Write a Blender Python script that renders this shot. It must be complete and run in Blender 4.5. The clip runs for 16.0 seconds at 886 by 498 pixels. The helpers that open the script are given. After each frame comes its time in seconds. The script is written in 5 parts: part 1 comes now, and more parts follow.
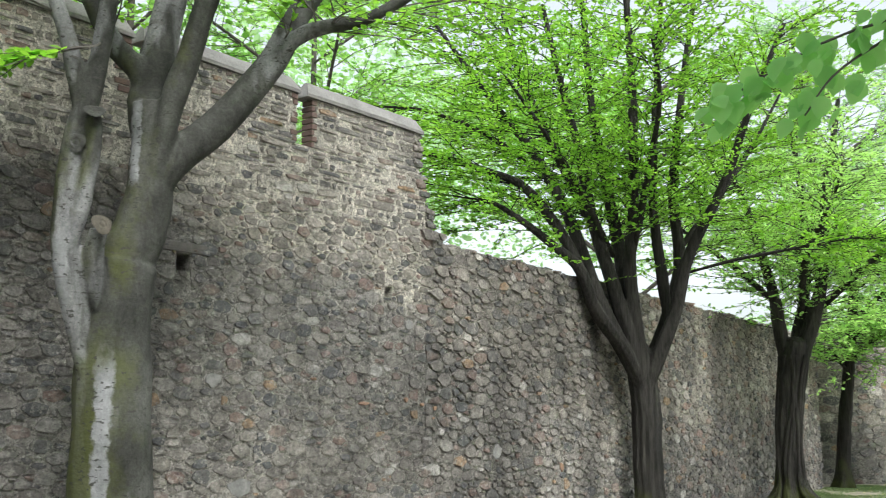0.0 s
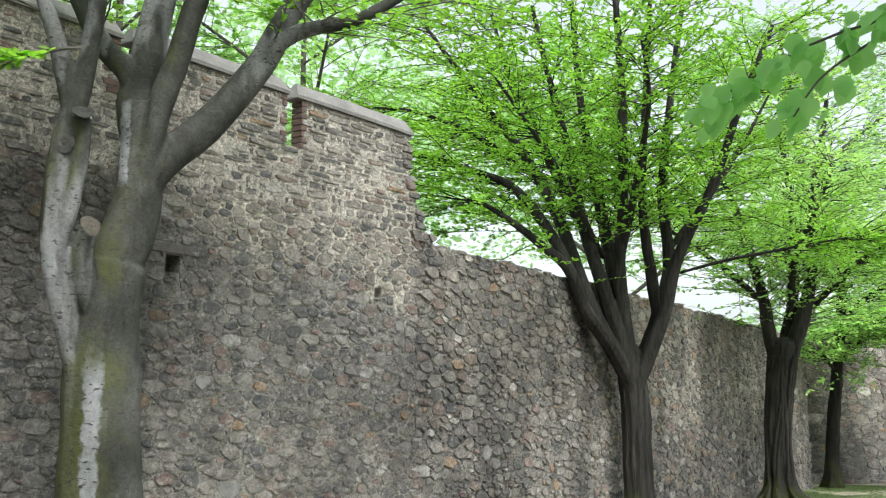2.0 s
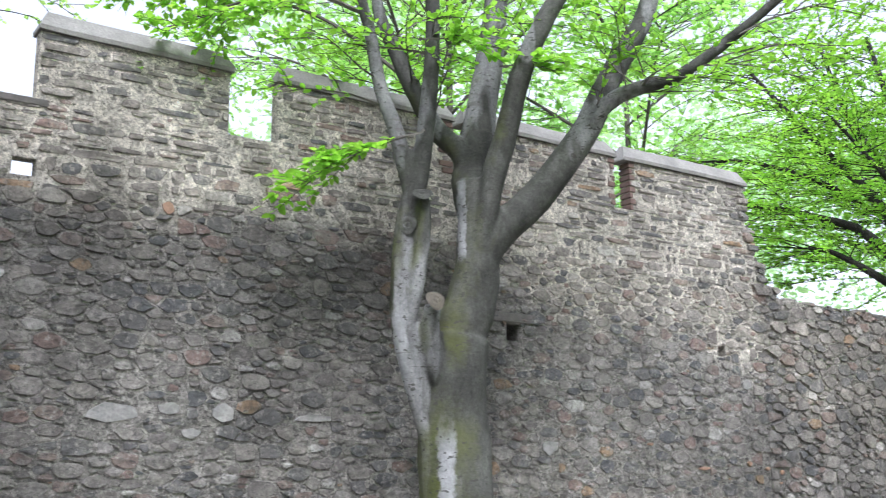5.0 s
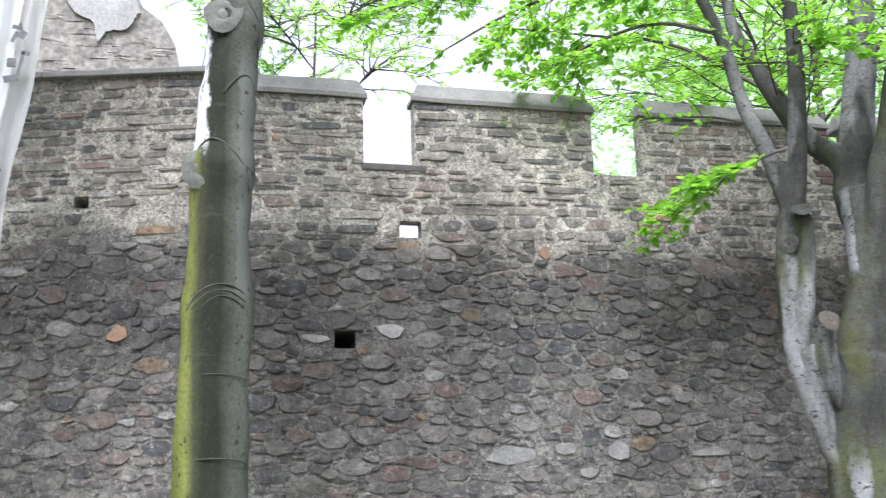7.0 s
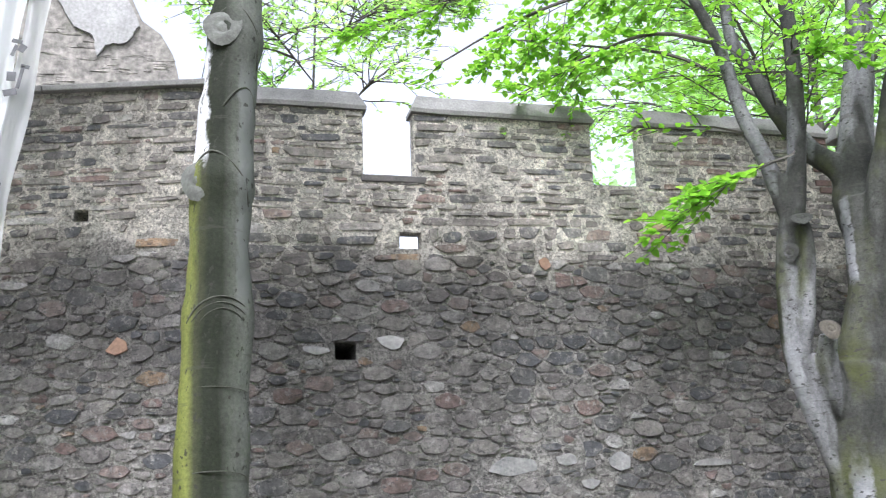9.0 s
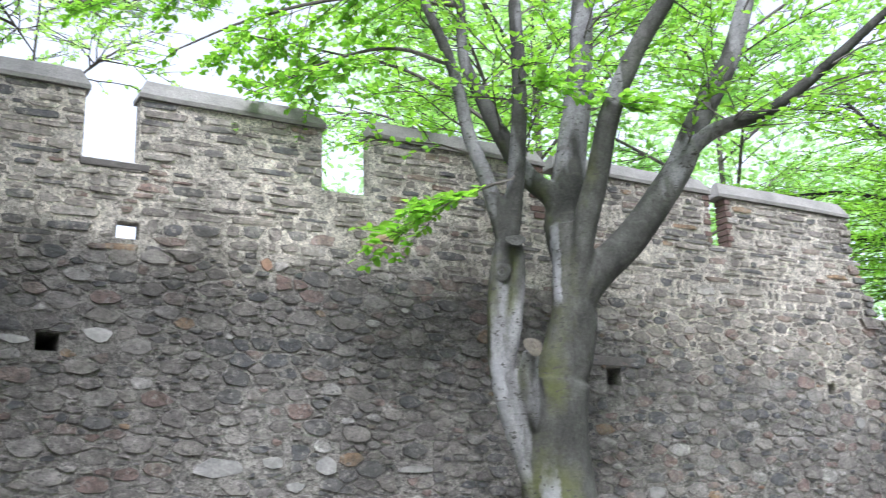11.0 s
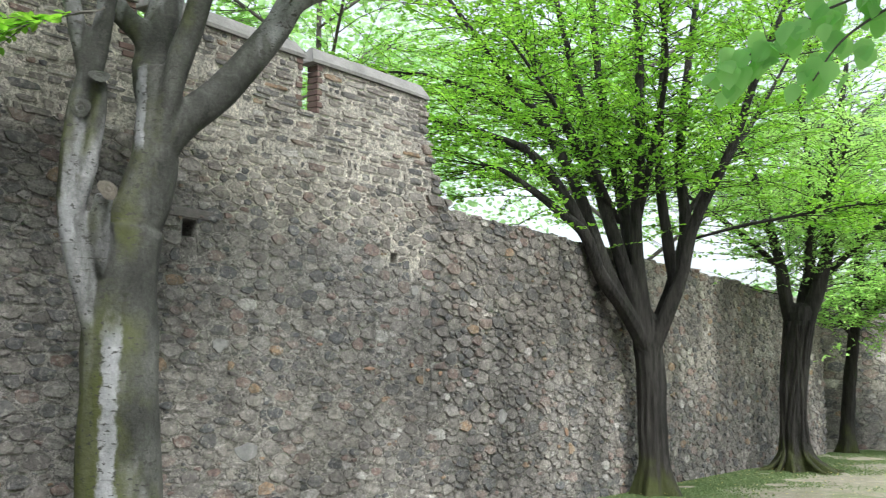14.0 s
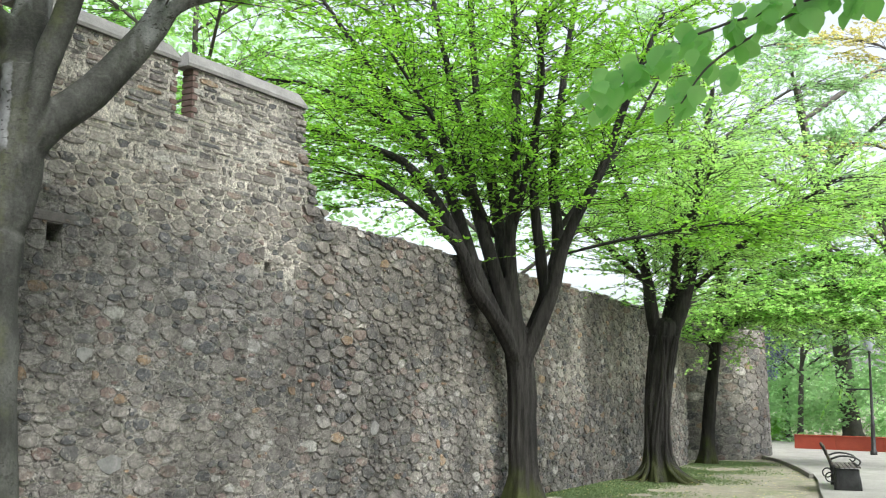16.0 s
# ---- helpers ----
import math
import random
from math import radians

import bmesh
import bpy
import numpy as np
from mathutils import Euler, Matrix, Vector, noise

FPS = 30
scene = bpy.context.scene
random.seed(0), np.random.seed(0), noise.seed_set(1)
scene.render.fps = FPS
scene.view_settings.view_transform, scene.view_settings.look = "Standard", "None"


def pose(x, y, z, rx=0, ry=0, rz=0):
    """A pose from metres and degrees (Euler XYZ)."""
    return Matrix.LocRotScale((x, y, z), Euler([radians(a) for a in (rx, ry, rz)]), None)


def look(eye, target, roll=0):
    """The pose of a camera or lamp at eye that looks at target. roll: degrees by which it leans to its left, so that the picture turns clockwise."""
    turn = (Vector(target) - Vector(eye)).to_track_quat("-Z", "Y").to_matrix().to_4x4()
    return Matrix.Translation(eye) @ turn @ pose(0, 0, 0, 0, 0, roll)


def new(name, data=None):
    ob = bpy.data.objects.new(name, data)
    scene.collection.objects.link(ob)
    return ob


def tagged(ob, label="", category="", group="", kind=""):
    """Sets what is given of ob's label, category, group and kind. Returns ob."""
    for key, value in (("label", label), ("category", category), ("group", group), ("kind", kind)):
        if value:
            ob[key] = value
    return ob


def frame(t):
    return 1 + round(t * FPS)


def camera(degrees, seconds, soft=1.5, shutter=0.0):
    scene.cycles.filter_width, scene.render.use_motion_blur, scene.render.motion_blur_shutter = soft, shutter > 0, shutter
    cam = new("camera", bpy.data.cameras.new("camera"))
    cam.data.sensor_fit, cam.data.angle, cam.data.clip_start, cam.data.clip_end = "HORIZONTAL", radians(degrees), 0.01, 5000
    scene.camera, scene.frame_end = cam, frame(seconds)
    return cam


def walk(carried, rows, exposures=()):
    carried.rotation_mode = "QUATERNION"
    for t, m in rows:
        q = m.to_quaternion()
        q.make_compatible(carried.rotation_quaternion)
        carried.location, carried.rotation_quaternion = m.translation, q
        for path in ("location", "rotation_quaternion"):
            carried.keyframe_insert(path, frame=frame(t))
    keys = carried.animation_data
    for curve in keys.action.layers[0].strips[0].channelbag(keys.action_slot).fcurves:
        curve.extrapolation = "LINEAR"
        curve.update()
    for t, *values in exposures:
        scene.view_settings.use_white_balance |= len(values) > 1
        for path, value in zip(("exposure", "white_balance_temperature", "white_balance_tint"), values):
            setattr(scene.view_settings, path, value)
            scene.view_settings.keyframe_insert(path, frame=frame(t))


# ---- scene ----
EYE = (0.0, 0.0, 1.7)
cam = camera(45.06, 16.0, soft=1.1, shutter=0.3)
PATH = [
    (0.0, pose(*EYE, 99.17, -0.14, -52.22)),
    (0.5, pose(*EYE, 99.18, -0.11, -53.8)),
    (1.0, pose(*EYE, 99.23, -0.09, -53.89)),
    (1.5, pose(*EYE, 99.21, -0.06, -53.54)),
    (2.0, pose(*EYE, 99.23, -0.01, -52.75)),
    (2.5, pose(*EYE, 99.65, 0.24, -50.21)),
    (3.0, pose(*EYE, 100.72, 0.27, -47.11)),
    (5.5, pose(*EYE, 103.14, 0.89, -30.03)),
    (6.0, pose(*EYE, 103.8, 1.29, -24.45)),
    (6.5, pose(*EYE, 104.5, 1.59, -18.24)),
    (7.0, pose(*EYE, 105.05, 1.76, -13.68)),
    (7.5, pose(*EYE, 105.55, 1.95, -11.04)),
    (8.0, pose(*EYE, 105.54, 2.02, -11.17)),
    (10.5, pose(*EYE, 105.58, 1.78, -23.87)),
    (11.0, pose(*EYE, 105.35, 1.61, -29.03)),
    (11.5, pose(*EYE, 105.02, 1.18, -34.36)),
    (12.0, pose(*EYE, 103.72, 0.81, -38.49)),
    (12.5, pose(*EYE, 101.61, 0.44, -42.42)),
    (13.0, pose(*EYE, 99.79, 0.23, -45.54)),
    (13.5, pose(*EYE, 98.18, -0.04, -48.6)),
    (14.0, pose(*EYE, 97.34, -0.23, -51.93)),
    (14.5, pose(*EYE, 97.13, -0.32, -53.81)),
    (15.0, pose(*EYE, 97.59, -0.35, -54.9)),
    (15.5, pose(*EYE, 97.61, -0.38, -57.12)),
    (16.0, pose(*EYE, 97.99, -0.46, -58.69)),
]
# seconds, stops, kelvin, tint
EXPOSURES = [(0.0, 1.12, 6350, 7), (2.0, 1.12, 6350, 7), (3.0, 1.2, 6150, 9), (5.5, 1.48, 5900, 15), (8.0, 1.55, 5900, 16), (11.5, 1.5, 5850, 14), (13.0, 1.4, 6050, 11), (14.5, 1.2, 6250, 7), (16.0, 1.2, 6300, 7)]
walk(cam, PATH, EXPOSURES)

# ---- light ----
world = bpy.data.worlds.new("overcast_sky")
scene.world = world
world.use_nodes = True
wn = world.node_tree
sky = wn.nodes.new("ShaderNodeTexSky")
sky.sky_type = "NISHITA"
sky.sun_disc = False
sky.sun_elevation = radians(52)
sky.sun_rotation = radians(200)
sky.air_density, sky.dust_density, sky.ozone_density = 1.0, 4.0, 1.0
pale = wn.nodes.new("ShaderNodeHueSaturation")
pale.inputs["Saturation"].default_value = 0.3
wn.links.new(sky.outputs[0], pale.inputs["Color"])
wn.links.new(pale.outputs[0], wn.nodes["Background"].inputs[0])
wn.nodes["Background"].inputs[1].default_value = 0.15
sun_data = bpy.data.lights.new("sun", "SUN")
sun_data.energy, sun_data.angle, sun_data.color = 1.4, radians(25), (1.0, 0.97, 0.93)
sun = new("sun", sun_data)
sun.matrix_world = look((-6, -14, 26), (4, 4, 0))


# ---- materials ----
class Nodes:
    """A material with short ways to add nodes."""

    def __init__(self, name, rough=0.8, metal=0.0):
        self.m = bpy.data.materials.new(name)
        self.m.use_nodes = True
        self.t = self.m.node_tree
        self.b = self.t.nodes["Principled BSDF"]
        self.b.inputs["Roughness"].default_value = rough
        self.b.inputs["Metallic"].default_value = metal
        self.geo = self.t.nodes.new("ShaderNodeNewGeometry")
        self.pos = self.geo.outputs["Position"]

    def put(self, a, b):
        self.t.links.new(a, b)

    def scaled(self, sx, sy, sz):
        n = self.t.nodes.new("ShaderNodeMapping")
        n.inputs["Scale"].default_value = (sx, sy, sz)
        self.put(self.pos, n.inputs[0])
        return n.outputs[0]

    def noise(self, scale, detail=4, rough=0.55, at=None):
        n = self.t.nodes.new("ShaderNodeTexNoise")
        n.inputs["Scale"].default_value, n.inputs["Detail"].default_value, n.inputs["Roughness"].default_value = scale, detail, rough
        self.put(at or self.pos, n.inputs["Vector"])
        return n.outputs[0]

    def ramp(self, fac, stops, step=False):
        n = self.t.nodes.new("ShaderNodeValToRGB")
        r = n.color_ramp
        r.interpolation = "CONSTANT" if step else "LINEAR"
        while len(r.elements) < len(stops):
            r.elements.new(0.5)
        for e, (p, c) in zip(r.elements, stops):
            e.position = p
            e.color = (c, c, c, 1) if isinstance(c, (int, float)) else (*c, 1)
        self.put(fac, n.inputs[0])
        return n.outputs[0]

    def mix(self, fac, a, b, how="MIX"):
        n = self.t.nodes.new("ShaderNodeMix")
        n.data_type, n.blend_type = "RGBA", how
        for v, s in ((fac, n.inputs[0]), (a, n.inputs[6]), (b, n.inputs[7])):
            if isinstance(v, (int, float)):
                s.default_value = v
            elif isinstance(v, tuple):
                s.default_value = (*v, 1)
            else:
                self.put(v, s)
        return n.outputs[2]

    def math(self, how, a, b=0.0):
        n = self.t.nodes.new("ShaderNodeMath")
        n.operation = how
        for v, s in ((a, n.inputs[0]), (b, n.inputs[1])):
            if isinstance(v, (int, float)):
                s.default_value = v
            else:
                self.put(v, s)
        return n.outputs[0]

    def axis(self, which):
        n = self.t.nodes.new("ShaderNodeSeparateXYZ")
        self.put(self.pos, n.inputs[0])
        return n.outputs[which]

    def own(self, which):
        """One of the thing's own axes."""
        c, n = self.t.nodes.new("ShaderNodeTexCoord"), self.t.nodes.new("ShaderNodeSeparateXYZ")
        self.put(c.outputs["Object"], n.inputs[0])
        return n.outputs[which]

    def strip(self, across, half, z0, z1):
        """A long upright patch with a ragged edge, in the thing's own axes."""
        wander = self.math("MULTIPLY", self.math("SUBTRACT", self.noise(6, 5, 0.7), 0.5), half * 2.2)
        off = self.math("ABSOLUTE", self.math("ADD", self.math("SUBTRACT", self.own(0), across), wander))
        side = self.ramp(self.math("MULTIPLY", off, 0.5 / half), [(0.38, 1.0), (0.56, 0.0)])
        mid, tall = (z0 + z1) / 2, (z1 - z0) / 2
        way = self.math("ABSOLUTE", self.math("SUBTRACT", self.math("ADD", self.own(2), self.math("MULTIPLY", wander, 3.0)), mid))
        ends = self.ramp(self.math("MULTIPLY", way, 0.5 / tall), [(0.43, 1.0), (0.55, 0.0)])
        return self.math("MULTIPLY", side, ends)

    def bump(self, height, strength=0.5, dist=0.01):
        n = self.t.nodes.new("ShaderNodeBump")
        n.inputs["Strength"].default_value, n.inputs["Distance"].default_value = strength, dist
        self.put(height, n.inputs["Height"])
        self.put(n.outputs[0], self.b.inputs["Normal"])

    def colour(self, c):
        if isinstance(c, tuple):
            self.b.inputs["Base Color"].default_value = (*c, 1)
        else:
            self.put(c, self.b.inputs["Base Color"])
        return self.m

    def chance(self):
        """A number of its own for each piece, whether joined or an object of its own."""
        info = self.t.nodes.new("ShaderNodeObjectInfo")
        return self.math("FRACT", self.math("ADD", self.geo.outputs["Random Per Island"], info.outputs["Random"]))


def weathering(k):
    """How far the old, sooty lower masonry reaches: 1 below the uneven seam, 0 in the newer masonry above. The seam sinks from 4 m to 1.6 m eastwards."""
    z = k.axis(2)
    edge = k.math("MULTIPLY", k.math("SUBTRACT", k.noise(0.6, 5, 0.6), 0.5), 2.4)
    drop = k.ramp(k.math("MULTIPLY", k.math("SUBTRACT", k.axis(0), 4.8), 0.1), [(0.0, 0.0), (0.3, 0.45), (0.52, 1.2), (1.0, 2.3)])
    h = k.math("ADD", k.math("ADD", z, edge), drop)
    return k.ramp(k.math("MULTIPLY", h, 0.1), [(0.375, 1.0), (0.425, 0.0)])


def soot_and_shade(k):
    """Broad old soot stains, darkest in a ragged band under the seam; eastwards damp stains together with painted tree
    shade.
    """
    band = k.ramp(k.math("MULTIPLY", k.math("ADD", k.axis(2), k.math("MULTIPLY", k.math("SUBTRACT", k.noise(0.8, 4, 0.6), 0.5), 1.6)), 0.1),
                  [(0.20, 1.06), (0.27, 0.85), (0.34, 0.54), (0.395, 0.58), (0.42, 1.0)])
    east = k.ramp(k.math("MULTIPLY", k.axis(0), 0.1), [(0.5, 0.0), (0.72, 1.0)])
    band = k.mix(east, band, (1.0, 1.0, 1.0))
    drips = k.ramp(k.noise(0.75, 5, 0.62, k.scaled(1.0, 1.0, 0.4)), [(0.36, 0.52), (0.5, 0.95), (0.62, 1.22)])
    # Darkening below the broad tree's crown: its shade and damp, put into the colour.
    damp_and_shade = k.ramp(k.math("MULTIPLY", k.math("ADD", k.axis(0), k.math("MULTIPLY", k.noise(0.9, 4, 0.6), 1.5)), 0.04),
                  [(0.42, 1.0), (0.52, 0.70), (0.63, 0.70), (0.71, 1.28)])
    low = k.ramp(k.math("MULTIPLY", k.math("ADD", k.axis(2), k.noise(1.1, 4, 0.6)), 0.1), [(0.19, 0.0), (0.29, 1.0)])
    damp_and_shade = k.mix(low, k.mix(east, (1.0, 1.0, 1.0), (1.22, 1.21, 1.19)), damp_and_shade)
    return k.mix(1.0, k.mix(1.0, band, damp_and_shade, "MULTIPLY"), drips, "MULTIPLY")


def mottle(k):
    """Blotches of soot and lime that run over stones and joints alike."""
    return k.ramp(k.noise(5.5, 10, 0.78), [(0.32, 0.58), (0.5, 1.0), (0.68, 1.45)])


def make_stone():
    k = Nodes("rubble_stone", 0.88)
    pick = k.chance()
    tone = k.ramp(pick, [(0.0, (0.075, 0.077, 0.08)), (0.09, (0.105, 0.103, 0.10)), (0.24, (0.165, 0.153, 0.14)), (0.44, (0.135, 0.124, 0.115)),
                         (0.58, (0.205, 0.19, 0.17)), (0.74, (0.225, 0.213, 0.197)), (0.83, (0.175, 0.138, 0.12)), (0.90, (0.16, 0.115, 0.10)),
                         (0.945, (0.33, 0.32, 0.30)), (0.982, (0.235, 0.165, 0.105))], step=True)
    grain = k.ramp(k.noise(14, 6, 0.65), [(0.25, 0.5), (0.75, 1.45)])
    c = k.mix(1.0, tone, grain, "MULTIPLY")
    lime = k.ramp(k.noise(8, 9, 0.78), [(0.50, 0.0), (0.63, 0.7)])
    c = k.mix(lime, c, (0.215, 0.203, 0.183))
    flecks = k.ramp(k.noise(20, 5, 0.66), [(0.565, 0.0), (0.60, 0.7)])
    c = k.mix(flecks, c, (0.29, 0.275, 0.25))
    cracks = k.ramp(k.noise(15, 6, 0.7, k.scaled(1.0, 1.0, 2.2)), [(0.375, 0.75), (0.42, 0.0)])
    c = k.mix(cracks, c, (0.035, 0.035, 0.036))
    dirt = k.ramp(k.noise(34, 9, 0.85), [(0.32, 0.35), (0.47, 0.95), (0.62, 1.4)])
    c = k.mix(1.0, c, dirt, "MULTIPLY")
    c = k.mix(1.0, c, mottle(k), "MULTIPLY")
    c = k.mix(1.0, c, k.mix(weathering(k), (1.12, 1.10, 1.08), (0.86, 0.865, 0.89)), "MULTIPLY")
    c = k.mix(1.0, c, soot_and_shade(k), "MULTIPLY")
    k.bump(k.math("ADD", k.noise(16, 8, 0.75), k.math("MULTIPLY", k.noise(90, 3), 0.25)), 1.0, 0.035)
    return k.colour(c)


def make_mortar(name, above, below):
    k = Nodes(name, 0.95)
    c = k.ramp(k.noise(16, 6, 0.7), [(0.28, (0.14, 0.134, 0.124)), (0.46, (0.28, 0.268, 0.245)), (0.7, (0.44, 0.42, 0.385))])
    c = k.mix(1.0, c, mottle(k), "MULTIPLY")
    c = k.mix(1.0, c, k.ramp(k.noise(48, 8, 0.8), [(0.36, 0.35), (0.5, 1.0), (0.62, 1.6)]), "MULTIPLY")
    lumps = k.ramp(k.noise(24, 5, 0.66), [(0.56, 0.0), (0.60, 0.75)])
    c = k.mix(lumps, c, (0.50, 0.48, 0.44))
    pits = k.ramp(k.noise(19, 6, 0.7, k.scaled(1.0, 1.0, 1.7)), [(0.385, 0.8), (0.43, 0.0)])
    c = k.mix(pits, c, (0.05, 0.048, 0.045))
    c = k.mix(1.0, c, k.mix(weathering(k), above, below), "MULTIPLY")
    c = k.mix(1.0, c, soot_and_shade(k), "MULTIPLY")
    k.bump(k.noise(26, 10, 0.82), 1.0, 0.08)
    return k.colour(c)


def make_plain(name, a, b, scale=6.0, rough=0.85, bump=0.3, fine=60.0, metal=0.0):
    k = Nodes(name, rough, metal)
    c = k.ramp(k.noise(scale, 6, 0.65), [(0.3, a), (0.7, b)])
    c = k.mix(1.0, c, k.ramp(k.noise(fine, 3), [(0.3, 0.8), (0.7, 1.2)]), "MULTIPLY")
    k.bump(k.noise(fine, 5, 0.7), bump, 0.008)
    return k.colour(c)


def make_bark(name, dark, light, moss, patch=(0.62, 0.56), fissures=False, algae=(0.06, 0.07, 0.022), strips=()):
    """Bark. strips: long peeled or lichen-white patches of the stem, as across, half width, from z, to z in the tree's own axes."""
    k = Nodes(name, 0.82)
    k.b.inputs["Specular IOR Level"].default_value = 0.2
    stretch = k.scaled(1, 1, 0.22 if fissures else 0.6)
    c = k.ramp(k.noise(3.2, 5, 0.6, stretch), [(0.3, dark), (0.7, light)])
    if fissures:
        c = k.mix(1.0, c, k.ramp(k.noise(26, 5, 0.7, k.scaled(1, 1, 0.1)), [(0.35, 0.45), (0.65, 1.35)]), "MULTIPLY")
        k.bump(k.noise(24, 6, 0.7, k.scaled(1, 1, 0.1)), 1.0, 0.04)
    else:
        pale = k.ramp(k.noise(1.5, 3, 0.5, k.scaled(1.6, 1.6, 0.35)), [(patch[1], 0.0), (patch[0], 0.75)])
        c = k.mix(pale, c, (0.22, 0.22, 0.228))
        blots = k.ramp(k.noise(2.6, 6, 0.65, k.scaled(1, 1, 0.45)), [(0.38, 0.5), (0.6, 1.1)])
        c = k.mix(1.0, c, blots, "MULTIPLY")
        c = k.mix(1.0, c, k.ramp(k.noise(40, 6, 0.75), [(0.35, 0.7), (0.65, 1.25)]), "MULTIPLY")
    if moss:
        n = k.t.nodes.new("ShaderNodeSeparateXYZ")
        k.put(k.geo.outputs["Normal"], n.inputs[0])
        side = k.math("SUBTRACT", k.math("MULTIPLY", k.noise(1.8, 5, 0.65), 1.6), k.math("MULTIPLY", n.outputs[0], 0.45))
        side = k.math("SUBTRACT", side, k.math("MULTIPLY", k.axis(2), moss))
        c = k.mix(k.ramp(side, [(0.55, 0.0), (1.0, 0.8)]), c, algae)
    for across, half, z0, z1 in strips:
        mask = k.strip(across, half, z0, z1)
        c = k.mix(mask, c, k.ramp(k.noise(9, 5, 0.7), [(0.3, (0.15, 0.155, 0.16)), (0.7, (0.31, 0.31, 0.325))]))
    if not fissures:
        specks = k.ramp(k.noise(22, 3, 0.55, k.scaled(0.7, 0.7, 1.5)), [(0.60, 0.0), (0.65, 0.9)])
        c = k.mix(specks, c, (0.045, 0.044, 0.04))
        rings = k.ramp(k.noise(5, 3, 0.6, k.scaled(0.5, 0.5, 4)), [(0.64, 0.0), (0.69, 0.45)])
        c = k.mix(rings, c, (0.075, 0.07, 0.062))
        k.bump(k.math("ADD", k.noise(7, 7, 0.65), k.math("MULTIPLY", k.noise(8, 4, 0.6, k.scaled(0.6, 0.6, 1.8)), 0.15)), 0.7, 0.03)
    return k.colour(c)


def make_streaked_bark():
    """Smooth bark with a dark wet run below the branch scars, a yellow-green algae edge and a side painted paler as if
    lit.
    """
    k = Nodes("algae_bark_with_painted_rims", 0.78)
    k.b.inputs["Specular IOR Level"].default_value = 0.2
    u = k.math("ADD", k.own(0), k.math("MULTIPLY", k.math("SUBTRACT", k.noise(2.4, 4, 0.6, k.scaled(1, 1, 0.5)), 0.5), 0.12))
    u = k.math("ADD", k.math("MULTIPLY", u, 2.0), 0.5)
    # Colour across the stem; light on its two edges is painted in.
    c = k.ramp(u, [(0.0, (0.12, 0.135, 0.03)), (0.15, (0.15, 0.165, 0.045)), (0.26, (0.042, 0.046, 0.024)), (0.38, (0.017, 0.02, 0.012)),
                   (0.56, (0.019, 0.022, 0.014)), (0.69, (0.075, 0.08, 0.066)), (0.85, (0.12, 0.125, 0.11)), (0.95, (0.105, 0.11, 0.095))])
    c = k.mix(1.0, c, k.ramp(k.noise(3.0, 6, 0.65, k.scaled(1, 1, 0.4)), [(0.3, 0.7), (0.7, 1.3)]), "MULTIPLY")
    c = k.mix(1.0, c, k.ramp(k.noise(45, 6, 0.75), [(0.35, 0.75), (0.65, 1.22)]), "MULTIPLY")
    c = k.mix(k.strip(-0.15, 0.07, 4.22, 5.12), c, (0.52, 0.52, 0.54))
    c = k.mix(k.strip(0.17, 0.05, 3.3, 4.9), c, (0.125, 0.13, 0.122))
    specks = k.ramp(k.noise(20, 3, 0.55, k.scaled(1.3, 1.3, 0.8)), [(0.62, 0.0), (0.66, 0.85)])
    c = k.mix(specks, c, (0.03, 0.03, 0.024))
    rings = k.ramp(k.noise(4, 3, 0.6, k.scaled(0.35, 0.35, 4)), [(0.66, 0.0), (0.69, 0.4)])
    c = k.mix(rings, c, (0.05, 0.052, 0.04))
    k.bump(k.math("ADD", k.noise(6, 6, 0.6), k.math("MULTIPLY", k.noise(30, 4, 0.6), 0.2)), 0.6, 0.025)
    return k.colour(c)


def make_leaf(name, low, high, glow):
    k = Nodes(name, 0.5)
    c = k.mix(k.math("ADD", k.math("MULTIPLY", k.chance(), 0.55), k.math("MULTIPLY", k.noise(0.7, 3), 0.5)), low, high)
    k.colour(c)
    k.b.inputs["Specular IOR Level"].default_value = 0.3
    lit = k.t.nodes.new("ShaderNodeBsdfTranslucent")
    tint = k.mix(1.0, c, glow, "MULTIPLY")
    k.put(tint, lit.inputs["Color"])
    both = k.t.nodes.new("ShaderNodeMixShader")
    both.inputs[0].default_value = 0.5
    out = next(n for n in k.t.nodes if n.type == "OUTPUT_MATERIAL")
    k.put(k.b.outputs[0], both.inputs[1])
    k.put(lit.outputs[0], both.inputs[2])
    k.put(both.outputs[0], out.inputs[0])
    return k.m


STONE = make_stone()
MORTAR = make_mortar("old_lime_mortar", (1.65, 1.62, 1.56), (0.82, 0.82, 0.83))
MORTAR_OPEN = make_mortar("washed_out_dark_mortar", (0.86, 0.85, 0.82), (0.56, 0.56, 0.565))
COPING = make_plain("grey_coping_concrete", (0.125, 0.122, 0.117), (0.225, 0.22, 0.21), 3.5, 0.9, 0.5)
PLASTER = make_plain("grey_lime_plaster", (0.22, 0.217, 0.21), (0.33, 0.325, 0.315), 1.5, 0.9, 0.3, 30)
RUIN = make_plain("pale_rubble_masonry", (0.10, 0.094, 0.085), (0.30, 0.28, 0.25), 7.0, 0.95, 1.0, 14)
BARK_SMOOTH = make_bark("smooth_grey_bark", (0.034, 0.035, 0.031), (0.092, 0.093, 0.086), 0.15, (0.60, 0.555), algae=(0.075, 0.084, 0.026),
                        strips=((-0.10, 0.07, -0.5, 2.15), (-0.47, 0.07, 2.2, 3.15), (0.05, 0.04, 3.6, 4.3)))
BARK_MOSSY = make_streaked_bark()
